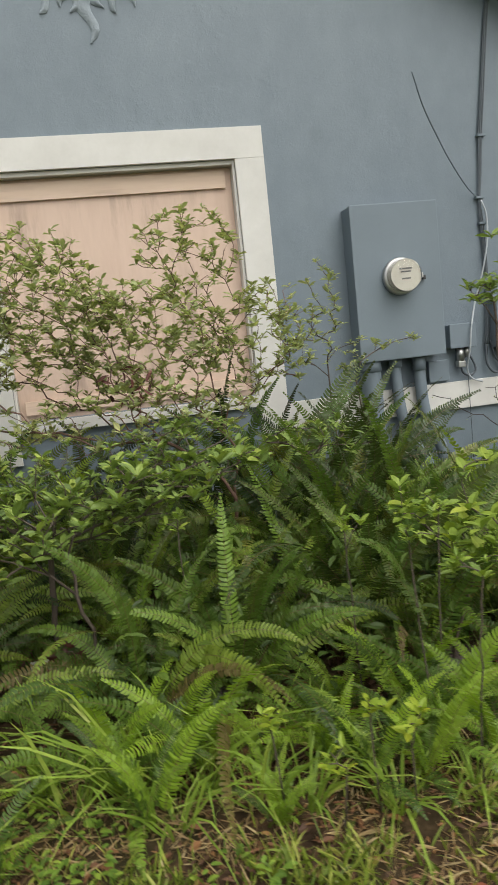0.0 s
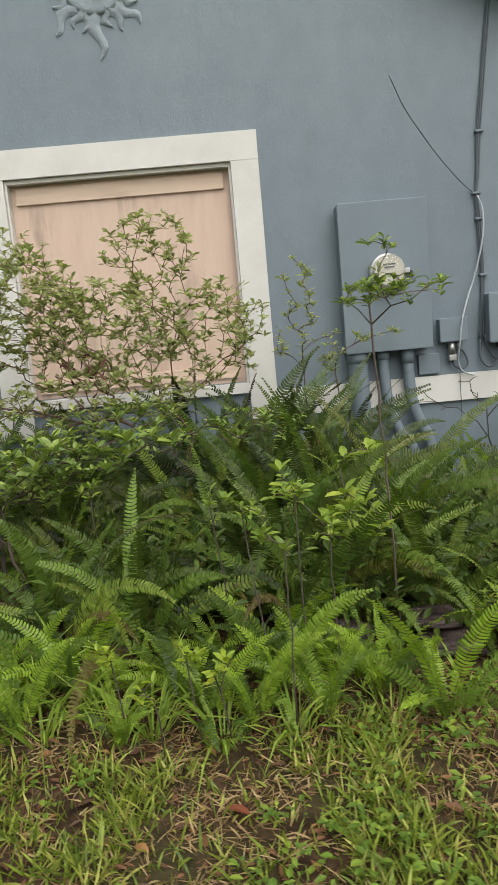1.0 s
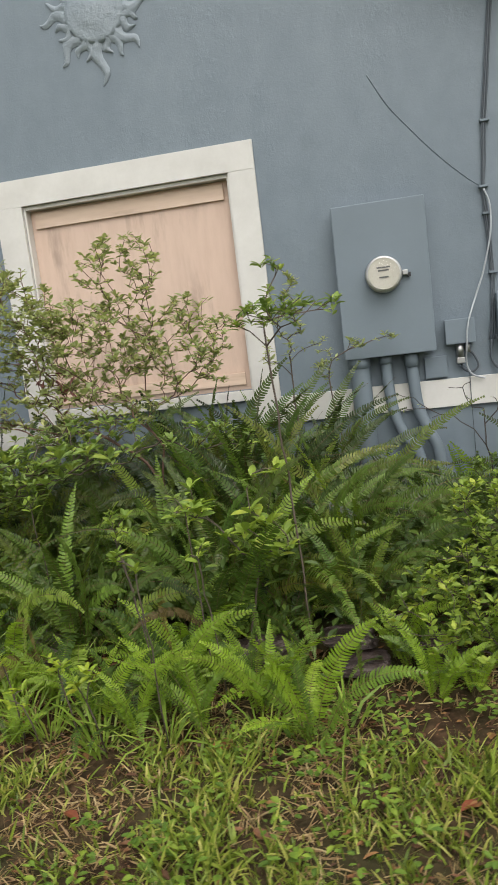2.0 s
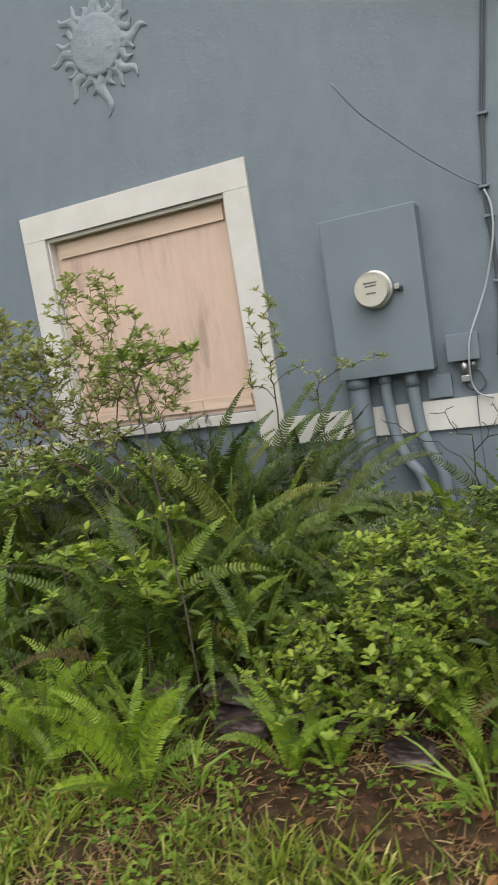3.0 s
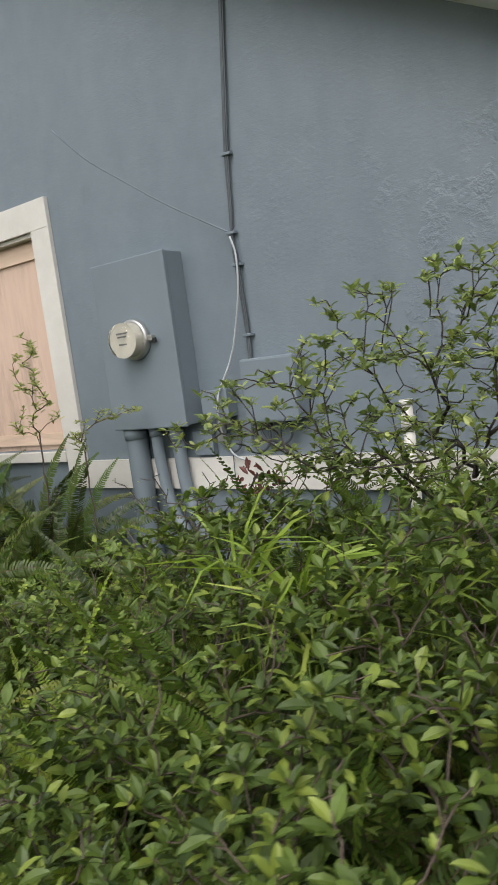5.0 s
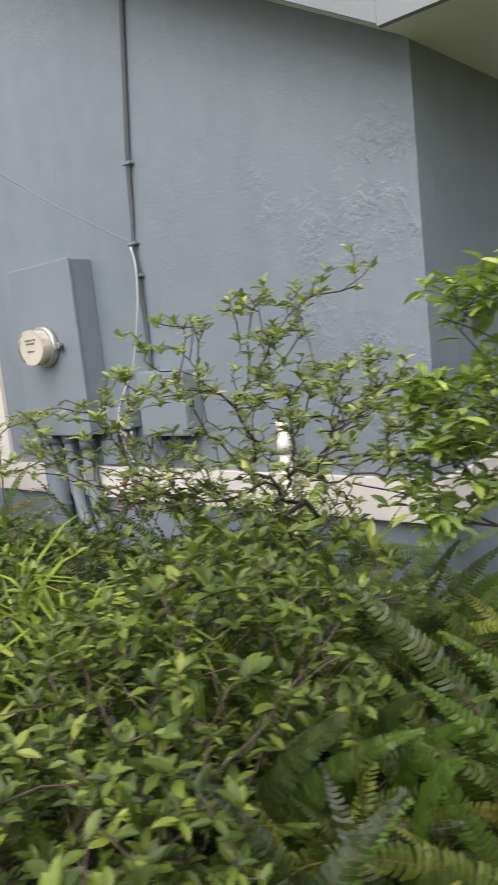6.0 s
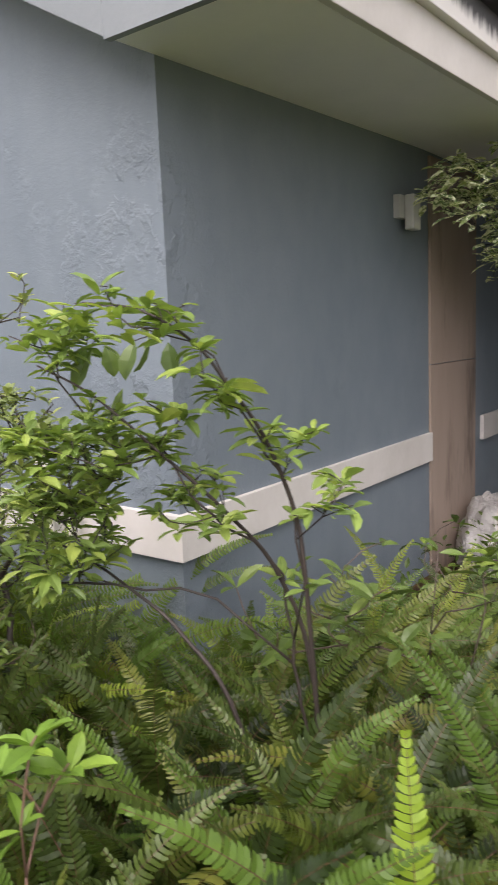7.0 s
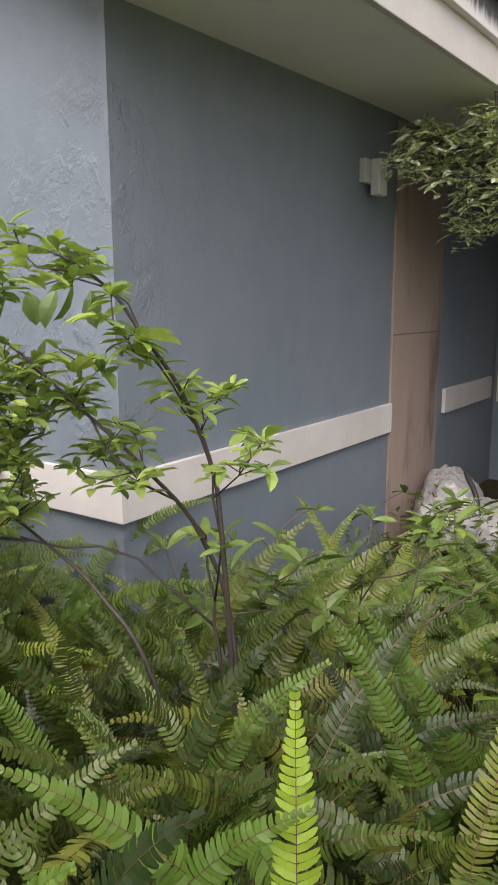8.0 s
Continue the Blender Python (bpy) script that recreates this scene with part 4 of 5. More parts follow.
bare = shrub("bare_twigs", "bare dark twigs standing before the white band", (1.0, -0.42, 0.28),
      [(0.80, -0.40, 1.02, 0.22, 0.08, 0.14), (1.15, -0.40, 0.98, 0.22, 0.08, 0.12)], 22, 0.022, 0.5, M_SHRUB_DULL, M_STEM_DARK, (0, 2), 0.004, 0.0012, 6, 0.03, roots=4)
P = np.array([1.34, -0.36, 1.02]) + rng.normal(size=(46, 3)) * (0.06, 0.03, 0.035)
leaves("withered_tuft", P, rng.normal(size=(46, 3)) - np.array([0, 0, 0.8]), rng.normal(size=(46, 3)), rng.uniform(0.025, 0.05, 46), rng.uniform(0.014, 0.024, 46), bpy.data.materials["dead_leaf"], bare, "stuff", "withered red-brown leaves")
tube("dead_stalk", [(1.02, -0.42, 0.29), (1.20, -0.38, 0.8), (1.34, -0.36, 1.04)], 0.004, M_STEM_DARK, bare)
shrub("leafy_weed", "bushy light-green weed with many small round leaves", (0.85, -1.70, 0.26),
      [(0.82, -1.74, 0.55, 0.26, 0.20, 0.22), (0.95, -1.55, 0.72, 0.26, 0.24, 0.18), (0.62, -1.75, 0.50, 0.14, 0.14, 0.16)], 420, 0.030, 0.66, M_SHRUB_NEW, M_STEM, (4, 6), 0.004, 0.0009, 200, 0.02)
shrub("leafy_weed", "bushy weed with small round leaves under the meter", (1.05, -1.2, 0.27),
      [(1.0, -1.25, 0.72, 0.30, 0.26, 0.18), (1.38, -1.15, 0.84, 0.30, 0.26, 0.18)], 330, 0.030, 0.62, M_SHRUB, M_STEM, (4, 6), 0.004, 0.0009, 160, 0.02)
shrub("shrub", "dense low shrub with whorls of green leaves", (2.0, -1.55, 0.26),
      [(1.80, -1.65, 0.68, 0.33, 0.33, 0.26), (2.1, -1.45, 0.87, 0.40, 0.36, 0.20), (1.85, -1.05, 0.95, 0.42, 0.30, 0.17), (2.15, -1.85, 0.66, 0.36, 0.26, 0.22), (1.95, -0.75, 1.04, 0.38, 0.2, 0.13), (1.72, -1.12, 1.06, 0.22, 0.2, 0.12)],
      1250, 0.036, 0.52, M_SHRUB_DARK, M_STEM, (5, 8), 0.008, 0.0012, 350, 0.02, (25, 100), roots=8)
shrub("shrub", "dense low shrub with whorls of green leaves", (2.55, -1.60, 0.26),
      [(2.50, -1.62, 0.80, 0.36, 0.34, 0.26), (2.45, -1.20, 0.98, 0.34, 0.30, 0.20), (2.62, -1.95, 0.68, 0.30, 0.24, 0.24), (2.45, -0.85, 1.0, 0.25, 0.2, 0.15)],
      900, 0.038, 0.52, M_SHRUB_DARK, M_STEM, (5, 8), 0.008, 0.0012, 260, 0.02, (25, 100), roots=8)
shrub("shrub", "open twiggy shrub with sprays of small leaves by the wall", (2.42, -0.70, 0.28),
      [(2.06, -0.80, 1.56, 0.16, 0.12, 0.05), (2.30, -0.72, 1.58, 0.16, 0.12, 0.09), (2.05, -0.85, 1.44, 0.22, 0.14, 0.06), (1.85, -0.98, 1.38, 0.22, 0.12, 0.05), (1.70, -1.0, 1.28, 0.20, 0.12, 0.06), (2.40, -0.70, 1.40, 0.30, 0.15, 0.10), (2.10, -0.80, 1.22, 0.40, 0.20, 0.10), (2.60, -0.72, 1.34, 0.26, 0.18, 0.14), (2.42, -0.62, 1.68, 0.12, 0.10, 0.07), (2.15, -0.45, 1.06, 0.20, 0.12, 0.18)],
      560, 0.031, 0.48, M_SPRAY, M_STEM_DARK, (4, 7), 0.009, 0.0011, 520, 0.03, roots=5,
      stems=[(2.36 - 0.035 * k, -0.74 - 0.013 * k, 1.30 + 0.035 * math.sin(0.26 * k)) for k in range(20)]
      + [(2.20 + 0.020 * k, -0.74 + 0.004 * k, 1.38 + 0.022 * k) for k in range(14)])
arch = shrub("arching_shrub", "arching shrub with dark stems and fresh green leaves", (3.10, -0.45, 0.28),
      [(2.95, -0.76, 1.61, 0.12, 0.08, 0.05), (2.78, -0.76, 1.58, 0.12, 0.08, 0.06), (3.08, -0.72, 1.52, 0.07, 0.06, 0.06), (3.16, -0.62, 1.40, 0.07, 0.06, 0.06), (3.22, -0.58, 1.30, 0.06, 0.06, 0.05), (2.92, -0.70, 1.42, 0.10, 0.08, 0.07), (2.78, -0.74, 1.36, 0.14, 0.10, 0.10), (2.98, -0.62, 1.28, 0.10, 0.08, 0.06), (2.70, -0.70, 1.20, 0.14, 0.10, 0.10)],
      210, 0.050, 0.46, M_ARCH, M_STEM_DARK, (3, 6), 0.0036, 0.0009, 220, 0.02, (50, 115), roots=3,
      stems=[(3.168, -0.586, 1.155), (3.156, -0.592, 1.275), (3.136, -0.640, 1.40), (3.11, -0.698, 1.495), (3.061, -0.715, 1.56), (3.063, -0.495, 1.121), (3.015, -0.60, 1.262), (2.934, -0.675, 1.375), (2.848, -0.739, 1.477)])
for stem in ([(3.14, -0.47, 0.27), (3.16, -0.54, 0.8), (3.168, -0.584, 1.155), (3.156, -0.592, 1.275), (3.136, -0.642, 1.405), (3.11, -0.698, 1.495), (3.061, -0.715, 1.56), (2.99, -0.755, 1.612), (2.88, -0.775, 1.63)],
             [(3.12, -0.44, 0.27), (3.10, -0.46, 0.9), (3.058, -0.505, 1.125), (3.015, -0.60, 1.262), (2.934, -0.675, 1.375), (2.848, -0.739, 1.477), (2.76, -0.78, 1.53)],
             [(3.10, -0.52, 0.27), (3.03, -0.60, 0.85), (2.922, -0.631, 1.025), (2.80, -0.635, 1.09), (2.64, -0.63, 1.14), (2.45, -0.64, 1.17)]):
    line = smooth_line(stem, 6)
    sv, sf = [], []
    tube_data(line, [0.0054 - 0.0038 * k / len(line) for k in range(len(line))], 7, sv, sf)
    link_mesh("stem", sv, sf, M_STEM_DARK, arch, smooth=True)
big = rng.normal(size=(9, 3)) * 0.3 + np.array([0.1, -0.3, -1.0])
leaves("large_leaf", np.array([2.84, -0.62, 1.52]) + rng.normal(size=(9, 3)) * (0.06, 0.05, 0.05), big, rng.normal(size=(9, 3)) + np.array([0.5, -0.8, 0.2]), rng.uniform(0.06, 0.09, 9), rng.uniform(0.04, 0.055, 9), M_BROAD, arch, "stuff", "large dark green hanging leaves")
shrub("leafy_weed", "weed with large glossy pointed leaves among the ferns", (3.22, -0.05, 0.28),
      [(3.20, -0.12, 0.98, 0.30, 0.22, 0.12), (3.32, 0.25, 0.96, 0.22, 0.30, 0.12), (2.95, -0.25, 0.94, 0.20, 0.2, 0.12), (3.0, 0.7, 0.85, 0.2, 0.3, 0.12)], 46, 0.070, 0.46, M_BROAD, M_STEM, (2, 4), 0.004, 0.0012, 50, 0.03, (50, 100))
shrub("leafy_weed", "fresh green sprig with broad rounded leaves", (3.12, -1.14, 0.30),
      [(3.11, -1.11, 1.08, 0.07, 0.06, 0.07)], 7, 0.050, 0.50, leaf_material("sprig_leaf", (0.190, 0.330, 0.045), (0.120, 0.225, 0.034), 0.40, 0.30, "island", (0.260, 0.400, 0.055)), M_STEM_RED, (5, 7), 0.0018, 0.0012, 0, 0.01, (45, 90), roots=1)
# a few fresh upright ferns among the shaded ones
def single_fern(label, at, rows):
    """A fern with a few fronds of its own: rows of heading, length, half width, lift, end, turn, material."""
    ob = thing("fern", label, "fern", group="ferns in the bed")
    ob.location = (at[0], at[1], ground_z(*at) - 0.01)
    for az, long, half, lift, end, turn, leafy in rows:
        f = new("frond", frond_mesh("frond", long, half, lift, end, int(long / 0.0130), leafy, M_STALK, 0.0, 0.22, radians(turn), 0.45))
        f.parent = ob
        f.matrix_basis = pose(0, 0, 0, 0, 0, az)


single_fern("fresh bright green fern frond standing upright", (3.54, -0.95), ((35, 0.84, 0.043, 88, 70, 0, M_FERN_NEW), (150, 0.80, 0.030, 76, -35, 20, M_FERN_SHADE)))
single_fern("fresh green fern with one wide leaning frond", (3.57, -0.75), ((137, 0.95, 0.036, 78, 28, 60, M_FERN_SHADE_NEW), (230, 0.92, 0.032, 76, -30, -40, M_FERN_SHADE)))
single_fern("sword fern with an arching frond that yellows at its tip", (3.10, -0.62), ((235, 1.04, 0.038, 86, -40, -40, M_FERN_SHADE_NEW), (200, 0.98, 0.034, 82, -20, 0, M_FERN_SHADE), (160, 0.94, 0.032, 84, 0, 20, M_FERN_SHADE)))
single_fern("broad sword fern with long drooping fronds", (3.78, -0.55), ((170, 1.05, 0.040, 84, 10, 10, M_FERN_SHADE), (140, 0.98, 0.036, 78, -30, 40, M_FERN_SHADE), (215, 1.0, 0.036, 80, -20, -30, M_FERN_SHADE_NEW), (100, 0.92, 0.034, 72, -30, 50, M_FERN_SHADE)))
single_fern("drying yellow-brown fern fronds low in the bed", (3.42, -1.12), ((95, 0.74, 0.026, 82, 30, 50, M_FERN_DRY), (300, 0.70, 0.028, 76, 0, -50, M_FERN_DRY)))
for x, y, z in ((-0.63, -2.06, 0.54), (-0.42, -2.12, 0.56), (-0.52, -2.16, 0.48), (-0.34, -2.14, 0.53), (-0.16, -2.12, 0.84), (-0.32, -1.75, 0.86), (-0.75, -1.5, 0.88), (-0.02, -1.95, 0.80), (-0.22, -1.98, 0.88), (-0.10, -1.8, 0.90)):
    shrub("weed_sprig", "small yellow-green weed sprig in the fern bed", (x + 0.02, y + 0.05, 0.27), [(x, y, z, 0.045, 0.04, 0.03)], 4, 0.036, 0.50, M_YELLOW if z < 0.6 else M_SHRUB_NEW, M_STEM, (4, 6), 0.0025, 0.001, 2, 0.01, roots=1)
shrub("vine", "hanging vine with pale variegated leaves under the eave", (2.95, 1.72, 2.36),
      [(2.64, 1.50, 2.12, 0.13, 0.24, 0.16), (2.78, 1.90, 2.06, 0.16, 0.28, 0.24), (2.80, 1.75, 2.26, 0.14, 0.3, 0.08), (2.66, 1.95, 1.90, 0.08, 0.16, 0.12)], 230, 0.082, 0.42, M_VARI, M_STEM_DARK, (2, 4), 0.005, 0.0014, 80, 0.04, (60, 120), roots=4)

# ---- low undergrowth that fills the bed between the ferns ----
def blades(name, roots, ways, long, wide, droop, material, label="", kind="", parent=None):
    """Grass blades as one mesh: each a bent tapering strip."""
    n = len(roots)
    roots, ways = np.asarray(roots, float), unit(np.asarray(ways, float))
    flat = ways.copy()
    flat[:, 2] = 0
    flat = unit(flat + 1e-6)
    side = unit(np.cross(ways, rng.normal(size=(n, 3))))
    long, wide, droop = (np.broadcast_to(np.asarray(q, float), (n,))[:, None] for q in (long, wide, droop))
    rows = []
    for f, w in ((0.0, 0.8), (0.35, 1.0), (0.70, 0.75)):
        c = roots + ways * long * f + (flat * 0.6 - np.array([0, 0, 1.0])) * long * droop * f * f
        rows += [c - side * wide * w / 2, c + side * wide * w / 2]
    rows.append(roots + ways * long + (flat * 0.6 - np.array([0, 0, 1.0])) * long * droop)
    v = np.stack(rows, 1).reshape(-1, 3)
    faces = [tuple(7 * i + q for q in f) for i in range(n) for f in ((0, 1, 3, 2), (2, 3, 5, 4), (4, 5, 6))]
    ob = link_mesh(name, v.tolist(), faces, material, parent)
    return tagged(ob, label, "", "", kind)


def scatter(count, x0, x1, y0, y1):
    return rng.uniform((x0, y0), (x1, y1), (count, 2))


def bed_edge(x):
    return -2.02 - 0.12 * max(0.0, min(1.0, x + 0.2)) + 0.07 * math.sin(x * 2.3) + 0.05 * math.sin(x * 5.1 + 1)


# leaves coloured dark so the gaps below the fronds read as shadow
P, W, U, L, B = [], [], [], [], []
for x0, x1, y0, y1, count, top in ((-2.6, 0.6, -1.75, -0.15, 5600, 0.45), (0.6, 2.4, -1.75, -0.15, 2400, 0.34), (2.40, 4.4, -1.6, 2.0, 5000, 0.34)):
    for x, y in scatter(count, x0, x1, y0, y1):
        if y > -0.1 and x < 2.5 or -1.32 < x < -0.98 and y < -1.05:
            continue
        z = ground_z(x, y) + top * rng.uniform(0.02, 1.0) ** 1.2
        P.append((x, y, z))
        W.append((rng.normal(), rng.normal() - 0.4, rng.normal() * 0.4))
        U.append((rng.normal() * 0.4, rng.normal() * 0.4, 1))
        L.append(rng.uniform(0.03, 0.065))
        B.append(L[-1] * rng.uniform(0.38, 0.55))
tagged(leaves("undergrowth", P, W, U, L, B, M_WEED), "low green weed leaves filling the bed, darkened for the shaded gaps", "undergrowth", kind="stuff")

# ---- lawn ----
pts, wys, lng, wid = [], [], [], []
for x, y in np.concatenate([scatter(46000, -2.2, 2.4, -3.2, -1.75), scatter(16000, -5.5, 5.5, -6.5, -2.3)]):
    patch = 0.8 * noise.noise((x * 2.6, y * 2.6, 1.7)) + 0.9 * noise.noise((x * 9, y * 9, 2.2))
    front = bed_edge(x)
    if y > front and rng.random() < 0.80 + (y - front):
        continue
    if patch < 0.02 and rng.random() < 0.82:
        continue
    pts.append((x, y, ground_z(x, y) - 0.004))
    wys.append((rng.normal() * 0.45, rng.normal() * 0.45, 1.0))
    lng.append(rng.uniform(0.03, 0.085) * (1 + 0.6 * max(0, patch)))
    wid.append(rng.uniform(0.003, 0.0085))
blades("grass", pts, wys, lng, wid, rng.uniform(0.0, 0.5, len(pts)), M_GRASS, "patchy green lawn grass in front of the bed", "stuff")
pts, wys, lng = [], [], []
for x, y in scatter(42000, -2.4, 2.4, -3.3, -1.55):
    patch = 0.6 * noise.noise((x * 2.6, y * 2.6, 1.7)) + 0.9 * noise.noise((x * 8, y * 8, 8.2))
    if patch > -0.04 and rng.random() < 0.86:
        continue
    pts.append((x, y, ground_z(x, y) + 0.002))
    wys.append((rng.normal(), rng.normal(), abs(rng.normal()) * 0.6 + 0.05))
    lng.append(rng.uniform(0.02, 0.065))
blades("dry_grass", pts, wys, lng, rng.uniform(0.0018, 0.0052, len(pts)), rng.uniform(0.0, 0.25, len(pts)), M_STRAW, "dry brown thatch lying on the soil", "stuff")
P, W, U, L, B = [], [], [], [], []
for x, y in scatter(1300, -2.2, 2.2, -3.2, -1.85):
    if noise.noise((x * 3.2, y * 3.2, 5.5)) < 0.08:
        continue
    h = rng.uniform(0.03, 0.07)
    for q in range(int(rng.integers(4, 9))):
        a = rng.uniform(0, 2 * math.pi)
        P.append((x + 0.02 * math.cos(a), y + 0.02 * math.sin(a), ground_z(x, y) + h * rng.uniform(0.5, 1.1)))
        W.append((math.cos(a), math.sin(a), rng.uniform(-0.1, 0.5)))
        U.append((0, 0, 1))
        L.append(rng.uniform(0.012, 0.032))
        B.append(L[-1] * rng.uniform(0.55, 0.85))
tagged(leaves("clover", P, W, U, L, B, leaf_material("clover_leaf", (0.200, 0.310, 0.040), (0.095, 0.170, 0.026), 0.5, 0.28, "island", (0.310, 0.400, 0.055))), "bright green clover and small weeds in the lawn", "clover", kind="stuff")
M_LITTER = leaf_material("fallen_leaf", (0.200, 0.090, 0.040), (0.085, 0.045, 0.026), 0.6, 0.1, "island", (0.330, 0.170, 0.060))
P, W, U, L, B = [], [], [], [], []
for x, y in scatter(9000, -2.3, 2.4, -3.1, -1.4):
    if y < -2.2 and rng.random() < 0.45:
        continue
    P.append((x, y, ground_z(x, y) + rng.uniform(0.006, 0.018)))
    W.append((rng.normal(), rng.normal(), rng.normal() * 0.12))
    U.append((rng.normal() * 0.25, rng.normal() * 0.25, 1))
    L.append(rng.uniform(0.010, 0.022) if rng.random() < 0.75 else rng.uniform(0.02, 0.05))
    B.append(L[-1] * rng.uniform(0.3, 0.6))
tagged(leaves("leaf_litter", P, W, U, L, B, M_LITTER), "brown fallen leaves and bark bits on wet soil", "leaf litter", kind="stuff")
# a few larger single leaves
M_RED = leaf_material("red_brown_leaf", (0.330, 0.090, 0.035), (0.200, 0.060, 0.028), 0.55, 0.1, "object")
for x, y, s, a in ((-0.03, -2.11, 0.10, 0.3), (0.02, -2.13, 0.07, 1.9), (-0.28, -2.38, 0.07, 2.5), (0.62, -2.35, 0.06, 0.8)):
    leaf = leaves("fallen_leaf", [(0, 0, 0)], [(math.cos(a), math.sin(a), 0.05)], [(0.1, 0, 1)], [s], [s * 0.5], M_RED)
    leaf.location = (x, y, ground_z(x, y) + 0.02)
    tagged(leaf, "red-brown fallen leaf lying on the wet soil", "leaf", "fallen leaves")
yl = leaves("fallen_leaf", [(0, 0, 0)], [(0.6, 0.4, 0.05)], [(0.1, -0.3, 1)], [0.045], [0.026], M_YELLOW)
yl.location = (0.72, -2.42, ground_z(0.72, -2.42) + 0.025)
tagged(yl, "yellow fallen leaf lying in the lawn", "leaf", "fallen leaves")


# ---- clumps of long grass ----
def grass_clump(x, y, count, long, lean=0.55, material=M_LONG, z=None, label="clump of long arching green grass blades", droop=(0.25, 0.85), broad=1.0):
    root = thing("grass_clump", label, "grass clump", group="long grass clumps")
    z = ground_z(x, y) - 0.005 if z is None else z
    a = rng.uniform(0, 2 * math.pi, count)
    r = rng.uniform(0, 0.05, count)
    pts = np.stack([x + r * np.cos(a), y + r * np.sin(a), np.full(count, z)], 1)
    w = np.stack([np.cos(a) * lean * rng.uniform(0.2, 1.2, count), np.sin(a) * lean * rng.uniform(0.2, 1.2, count), np.ones(count)], 1)
    lengths, widths, bends = long * rng.uniform(0.55, 1.1, count), broad * rng.uniform(0.005, 0.010, count), rng.uniform(droop[0], droop[1], count)
    for k in range(count):
        blades("blade", pts[k:k + 1], w[k:k + 1], lengths[k:k + 1], widths[k:k + 1], bends[k:k + 1], material, parent=root)
    return root


for x, y, n, l in ((-0.55, -1.98, 30, 0.40), (-0.95, -1.80, 54, 0.62), (-0.78, -1.84, 26, 0.52), (-1.10, -1.78, 26, 0.52), (-0.86, -1.96, 20, 0.40), (-0.66, -1.92, 22, 0.42), (-0.35, -2.06, 34, 0.32), (-0.15, -2.05, 26, 0.28), (0.12, -2.02, 22, 0.26), (-1.45, -2.02, 40, 0.42), (0.36, -1.96, 16, 0.32), (1.15, -1.92, 22, 0.34), (1.34, -1.90, 36, 0.42), (1.5, -2.0, 24, 0.36)):
    grass_clump(x, y, n, l)
for x, y, n, l in ((0.62, -0.85, 50, 0.55), (0.45, -0.95, 40, 0.50)):
    grass_clump(x, y, n, l, 0.7, M_STRAW_LONG, None, "clump of dry straw-coloured grass among the ferns")
for x, y, z, n, l in ((1.90, -1.22, 0.98, 16, 0.40), (2.04, -1.20, 0.94, 18, 0.40), (2.16, -1.32, 0.88, 14, 0.38), (2.30, -1.10, 0.92, 10, 0.36)):
    # tall grass whose culms stand inside the shrub and arch over its top
    tuft = grass_clump(x, y, n, l, 0.7, M_LONG, z, "tall tuft of arching grass growing through the shrub", (0.3, 1.0), 1.1)
    for q in range(5):
        tube("culm", [(x + 0.02 * math.cos(q), y + 0.02 * math.sin(q), ground_z(x, y) - 0.01), (x + 0.03 * math.cos(q), y + 0.03 * math.sin(q), z + 0.02)], 0.003, M_LONG, tuft, sides=5)


# ---- edging stones, litter and the bags ----
def lump(name, size, seed, rough=0.25, flat=0.0):
    """A rough lump: a ball pushed in and out, with a flattened foot."""
    bm = bmesh.new()
    bmesh.ops.create_icosphere(bm, subdivisions=4, radius=1.0)
    for v in bm.verts:
        p = v.co.copy()
        q = Vector([math.copysign(abs(c) ** (1 - flat), c) for c in p])
        k = 1 + rough * noise.noise(p * 1.3 + Vector((seed, 0, 0))) + rough * 0.45 * noise.noise(p * 4 + Vector((0, seed, 0))) + rough * 0.2 * noise.noise(p * 11)
        v.co = Vector((q.x * size[0] * k, q.y * size[1] * k, max(-0.8, q.z) * size[2] * k))
    return bm


def stone_material():
    m, n, l, b = shader("weathered_purple_stone")
    g, f = noise_of(n, l, 14, 6, 0.65, (0.4, 1, 4)), noise_of(n, l, 60, 5, 0.7)
    c = ramp(n, l, g, [(0.36, (0.020, 0.012, 0.011)), (0.5, (0.085, 0.056, 0.052)), (0.66, (0.300, 0.245, 0.235))])
    l.new(c, b.inputs["Base Color"])
    b.inputs["Roughness"].default_value = 0.5
    bump(n, l, b, mixed(n, l, 0.4, g, f), 1.0, 0.02)
    return m


M_STONE = stone_material()
for k, (x, y, z, sx, sy, sz, a) in enumerate(((0.36, -1.62, 0.375, 0.09, 0.06, 0.022, 4), (0.40, -1.68, 0.312, 0.09, 0.06, 0.030, -6), (0.60, -1.62, 0.360, 0.07, 0.06, 0.030, 8), (0.66, -1.66, 0.300, 0.08, 0.06, 0.028, 0), (0.92, -1.74, 0.285, 0.07, 0.05, 0.028, -5), (0.05, -1.58, 0.31, 0.10, 0.07, 0.05, 3), (-0.75, -1.5, 0.33, 0.13, 0.08, 0.06, 5))):
    s = part("edging_stone", lump("stone", (sx, sy, sz), 3.1 * k, 0.34, 0.40), M_STONE, None, "", True)
    s.matrix_world = pose(x, y, z, 0, 0, a)
    tagged(s, "rough purplish-brown weathered edging stone half buried in soil", "stone", "edging stones")

pack = thing("wrapper", "crumpled red-brown plastic wrapper with a white label", "wrapper")
wob = part("body", lump("wrapper", (0.15, 0.10, 0.06), 9.4, 0.3, 0.3), painted("red_brown_plastic", (0.150, 0.045, 0.035), (0.085, 0.025, 0.020), 0.3, 30, 0.3, 0.005), pack, "", True)
wob.location = (-1.20, -1.05, 0.36)
part("label", box((-1.245, -1.165, 0.372), (-1.185, -1.160, 0.405), 0.001), M_PVC, pack, "white label with dark bars")
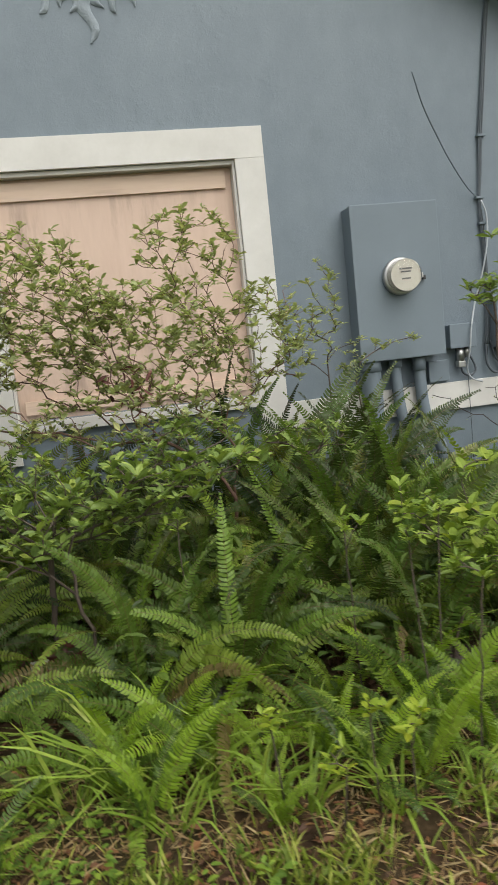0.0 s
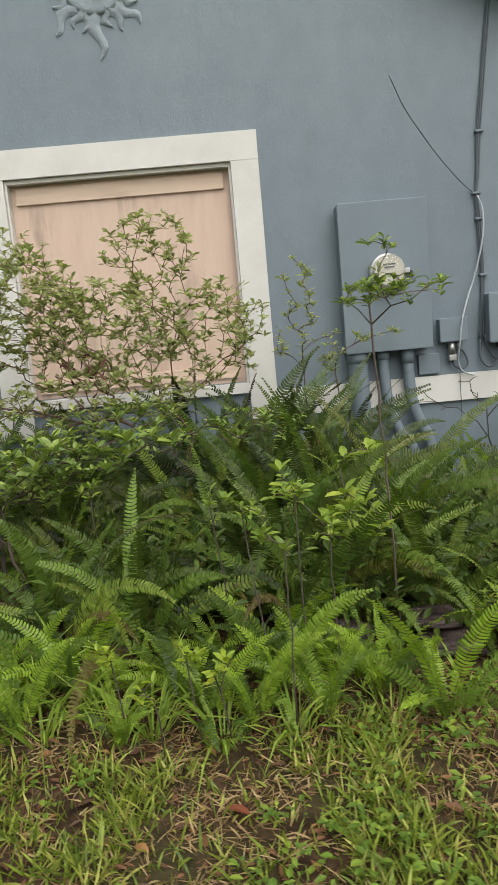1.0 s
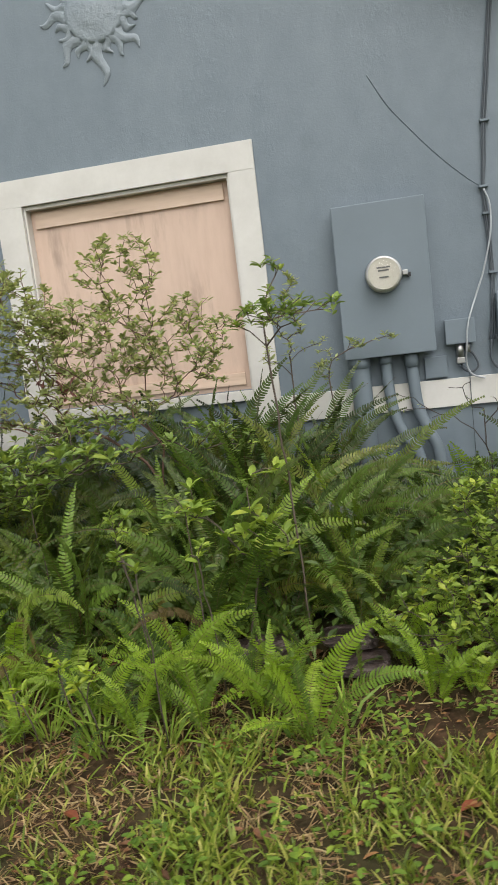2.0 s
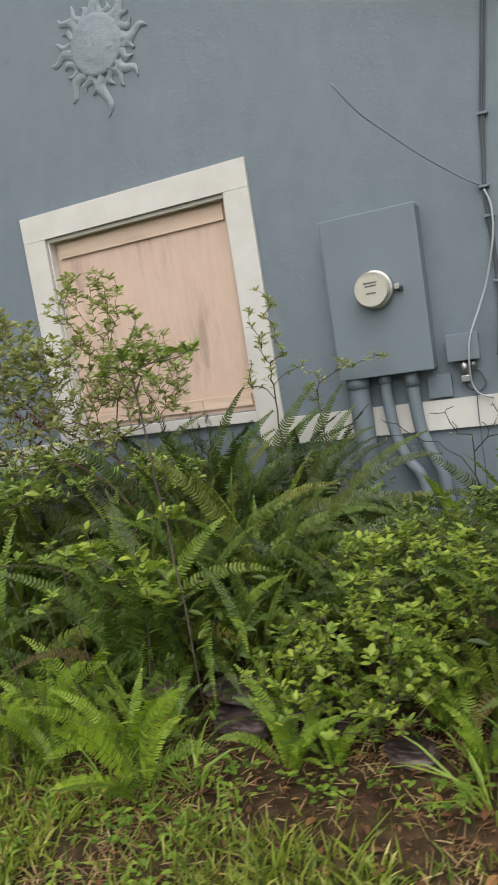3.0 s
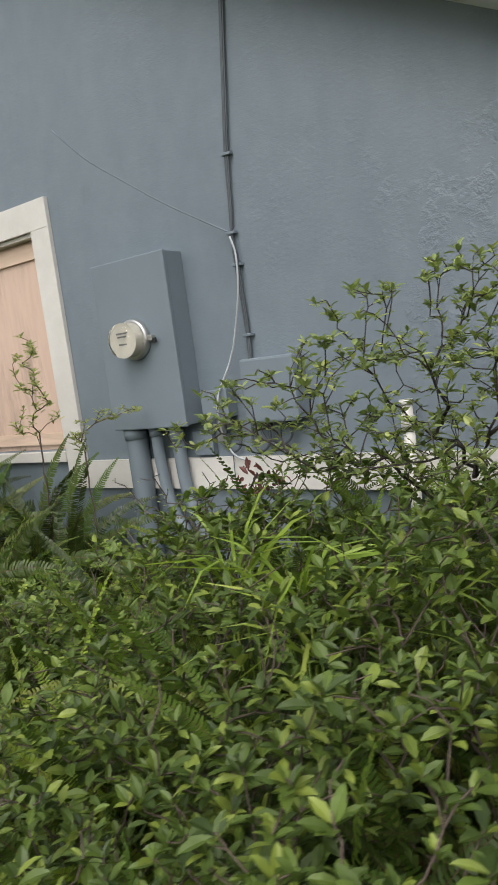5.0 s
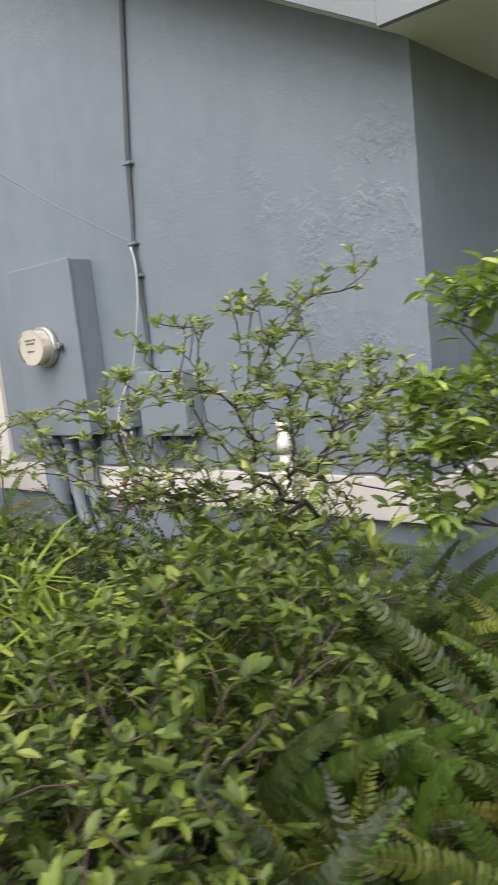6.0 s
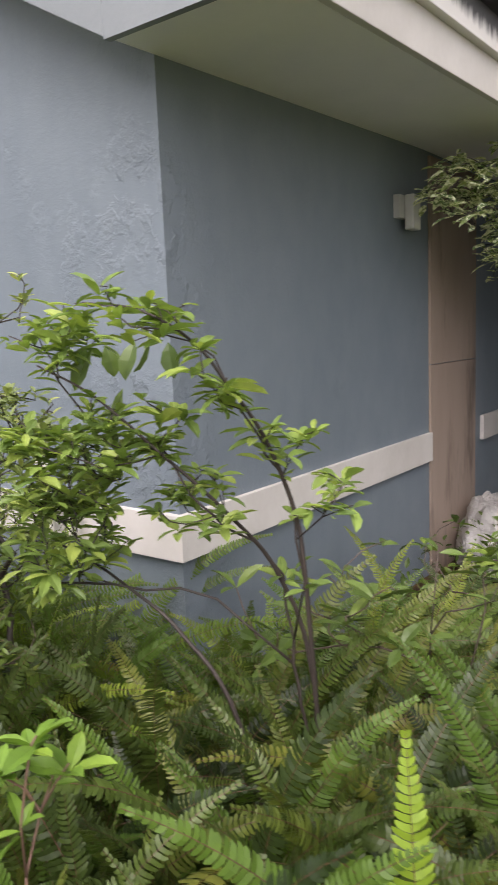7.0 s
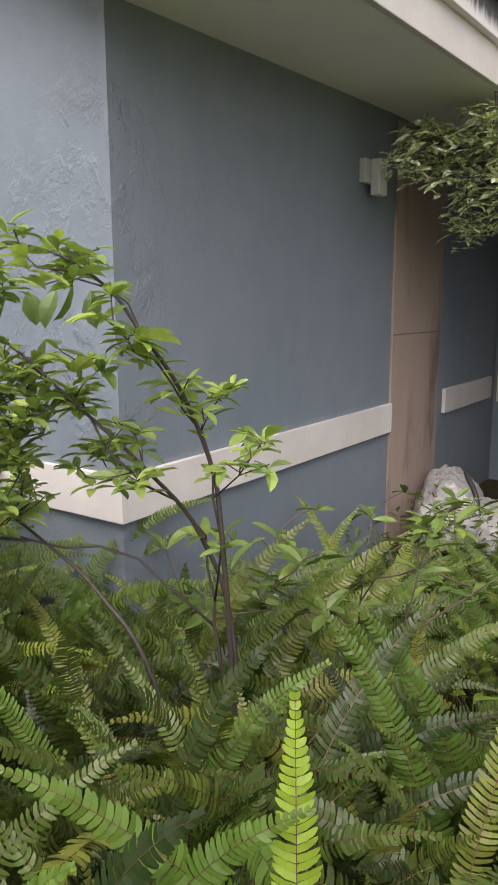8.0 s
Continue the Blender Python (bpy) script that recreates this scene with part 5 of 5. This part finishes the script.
for z in (0.380, 0.391):
    part("label_bar", box((-1.238, -1.1665, z), (-1.195, -1.1652, z + 0.006)), M_BAR, pack)
scrap = part("plastic_scrap", lump("scrap", (0.09, 0.05, 0.025), 4.4, 0.5, 0.2), painted("green_plastic", (0.085, 0.190, 0.130), (0.05, 0.12, 0.08), 0.35, 30, 0.3, 0.004), None, "", True)
scrap.location = (-1.15, -1.22, 0.315)
tagged(scrap, "crumpled pale green plastic scrap on the soil", "plastic scrap")


def bag_material():
    m, n, l, b = shader("white_plastic_bag")
    f = noise_of(n, l, 9, 5, 0.6, (1, 1, 2.2))
    c = ramp(n, l, noise_of(n, l, 5, 4), [(0.35, (0.27, 0.265, 0.255)), (0.7, (0.42, 0.415, 0.40))])
    l.new(c, b.inputs["Base Color"])
    b.inputs["Roughness"].default_value = 0.32
    bump(n, l, b, f, 0.9, 0.03)
    return m


M_BAG = bag_material()


def slumped(name, size, seed, peak):
    """A stuffed bag: a leaning, pinched heap with crumples."""
    bm = bmesh.new()
    bmesh.ops.create_icosphere(bm, subdivisions=5, radius=1.0)
    for v in bm.verts:
        p = v.co.copy()
        up = max(0.0, p.z)
        fold = 0.10 * noise.noise(p * 1.7 + Vector((seed, 0, 0))) + 0.20 * abs(noise.noise(Vector((p.x * 3.2, p.y * 3.2, p.z * 1.4 + seed)))) + 0.06 * abs(noise.noise(p * 7 + Vector((0, seed, 0)))) + 0.03 * noise.noise(p * 16)
        k = 1 + fold - 0.28 * up ** 2
        v.co = Vector(((p.x * k + peak[0] * up ** 2) * size[0], (p.y * k + peak[1] * up ** 2) * size[1], max(-0.75, p.z) * (1 + fold) * size[2]))
    return bm


for k, (x, y, z, sx, sy, sz, a, peak, what) in enumerate(((2.58, 2.20, 0.44, 0.17, 0.36, 0.21, 12, (-0.2, 0.15), "stuffed white plastic bag leaning on the wall"), (2.80, 2.28, 0.36, 0.19, 0.28, 0.14, 40, (0, 0), "crumpled white plastic bag lying by another bag"), (2.88, 2.45, 0.33, 0.20, 0.16, 0.08, 0, (0.3, 0), "flat crumpled clear plastic sheet on the ground"))):
    bag = thing("plastic_bag", what, "plastic bag", group="plastic bags")
    body = part("body", slumped("bag", (sx, sy, sz), 2.2 + 5 * k, peak), M_BAG, bag, "", True)
    body.matrix_world = pose(x, y, z, 0, 0, a)
    if k == 0:
        tube("strap", smooth_line([(x + 0.150, y - 0.15, z - 0.12), (x + 0.175, y - 0.10, z - 0.02), (x + 0.150, y - 0.04, z + 0.10), (x + 0.06, y + 0.05, z + 0.21)], 5), 0.014, M_BLACK, bag, "black strap")
tub = thing("plastic_tub", "low black plastic tub beside the bags", "tub")
part("tub_wall", lathe([(0.0, 0.0), (0.13, 0.0), (0.16, 0.16), (0.165, 0.165), (0.15, 0.165), (0.12, 0.02)]), M_BLACK, tub, "", True).matrix_world = pose(3.05, 2.1, 0.26, 90, 0, 0)
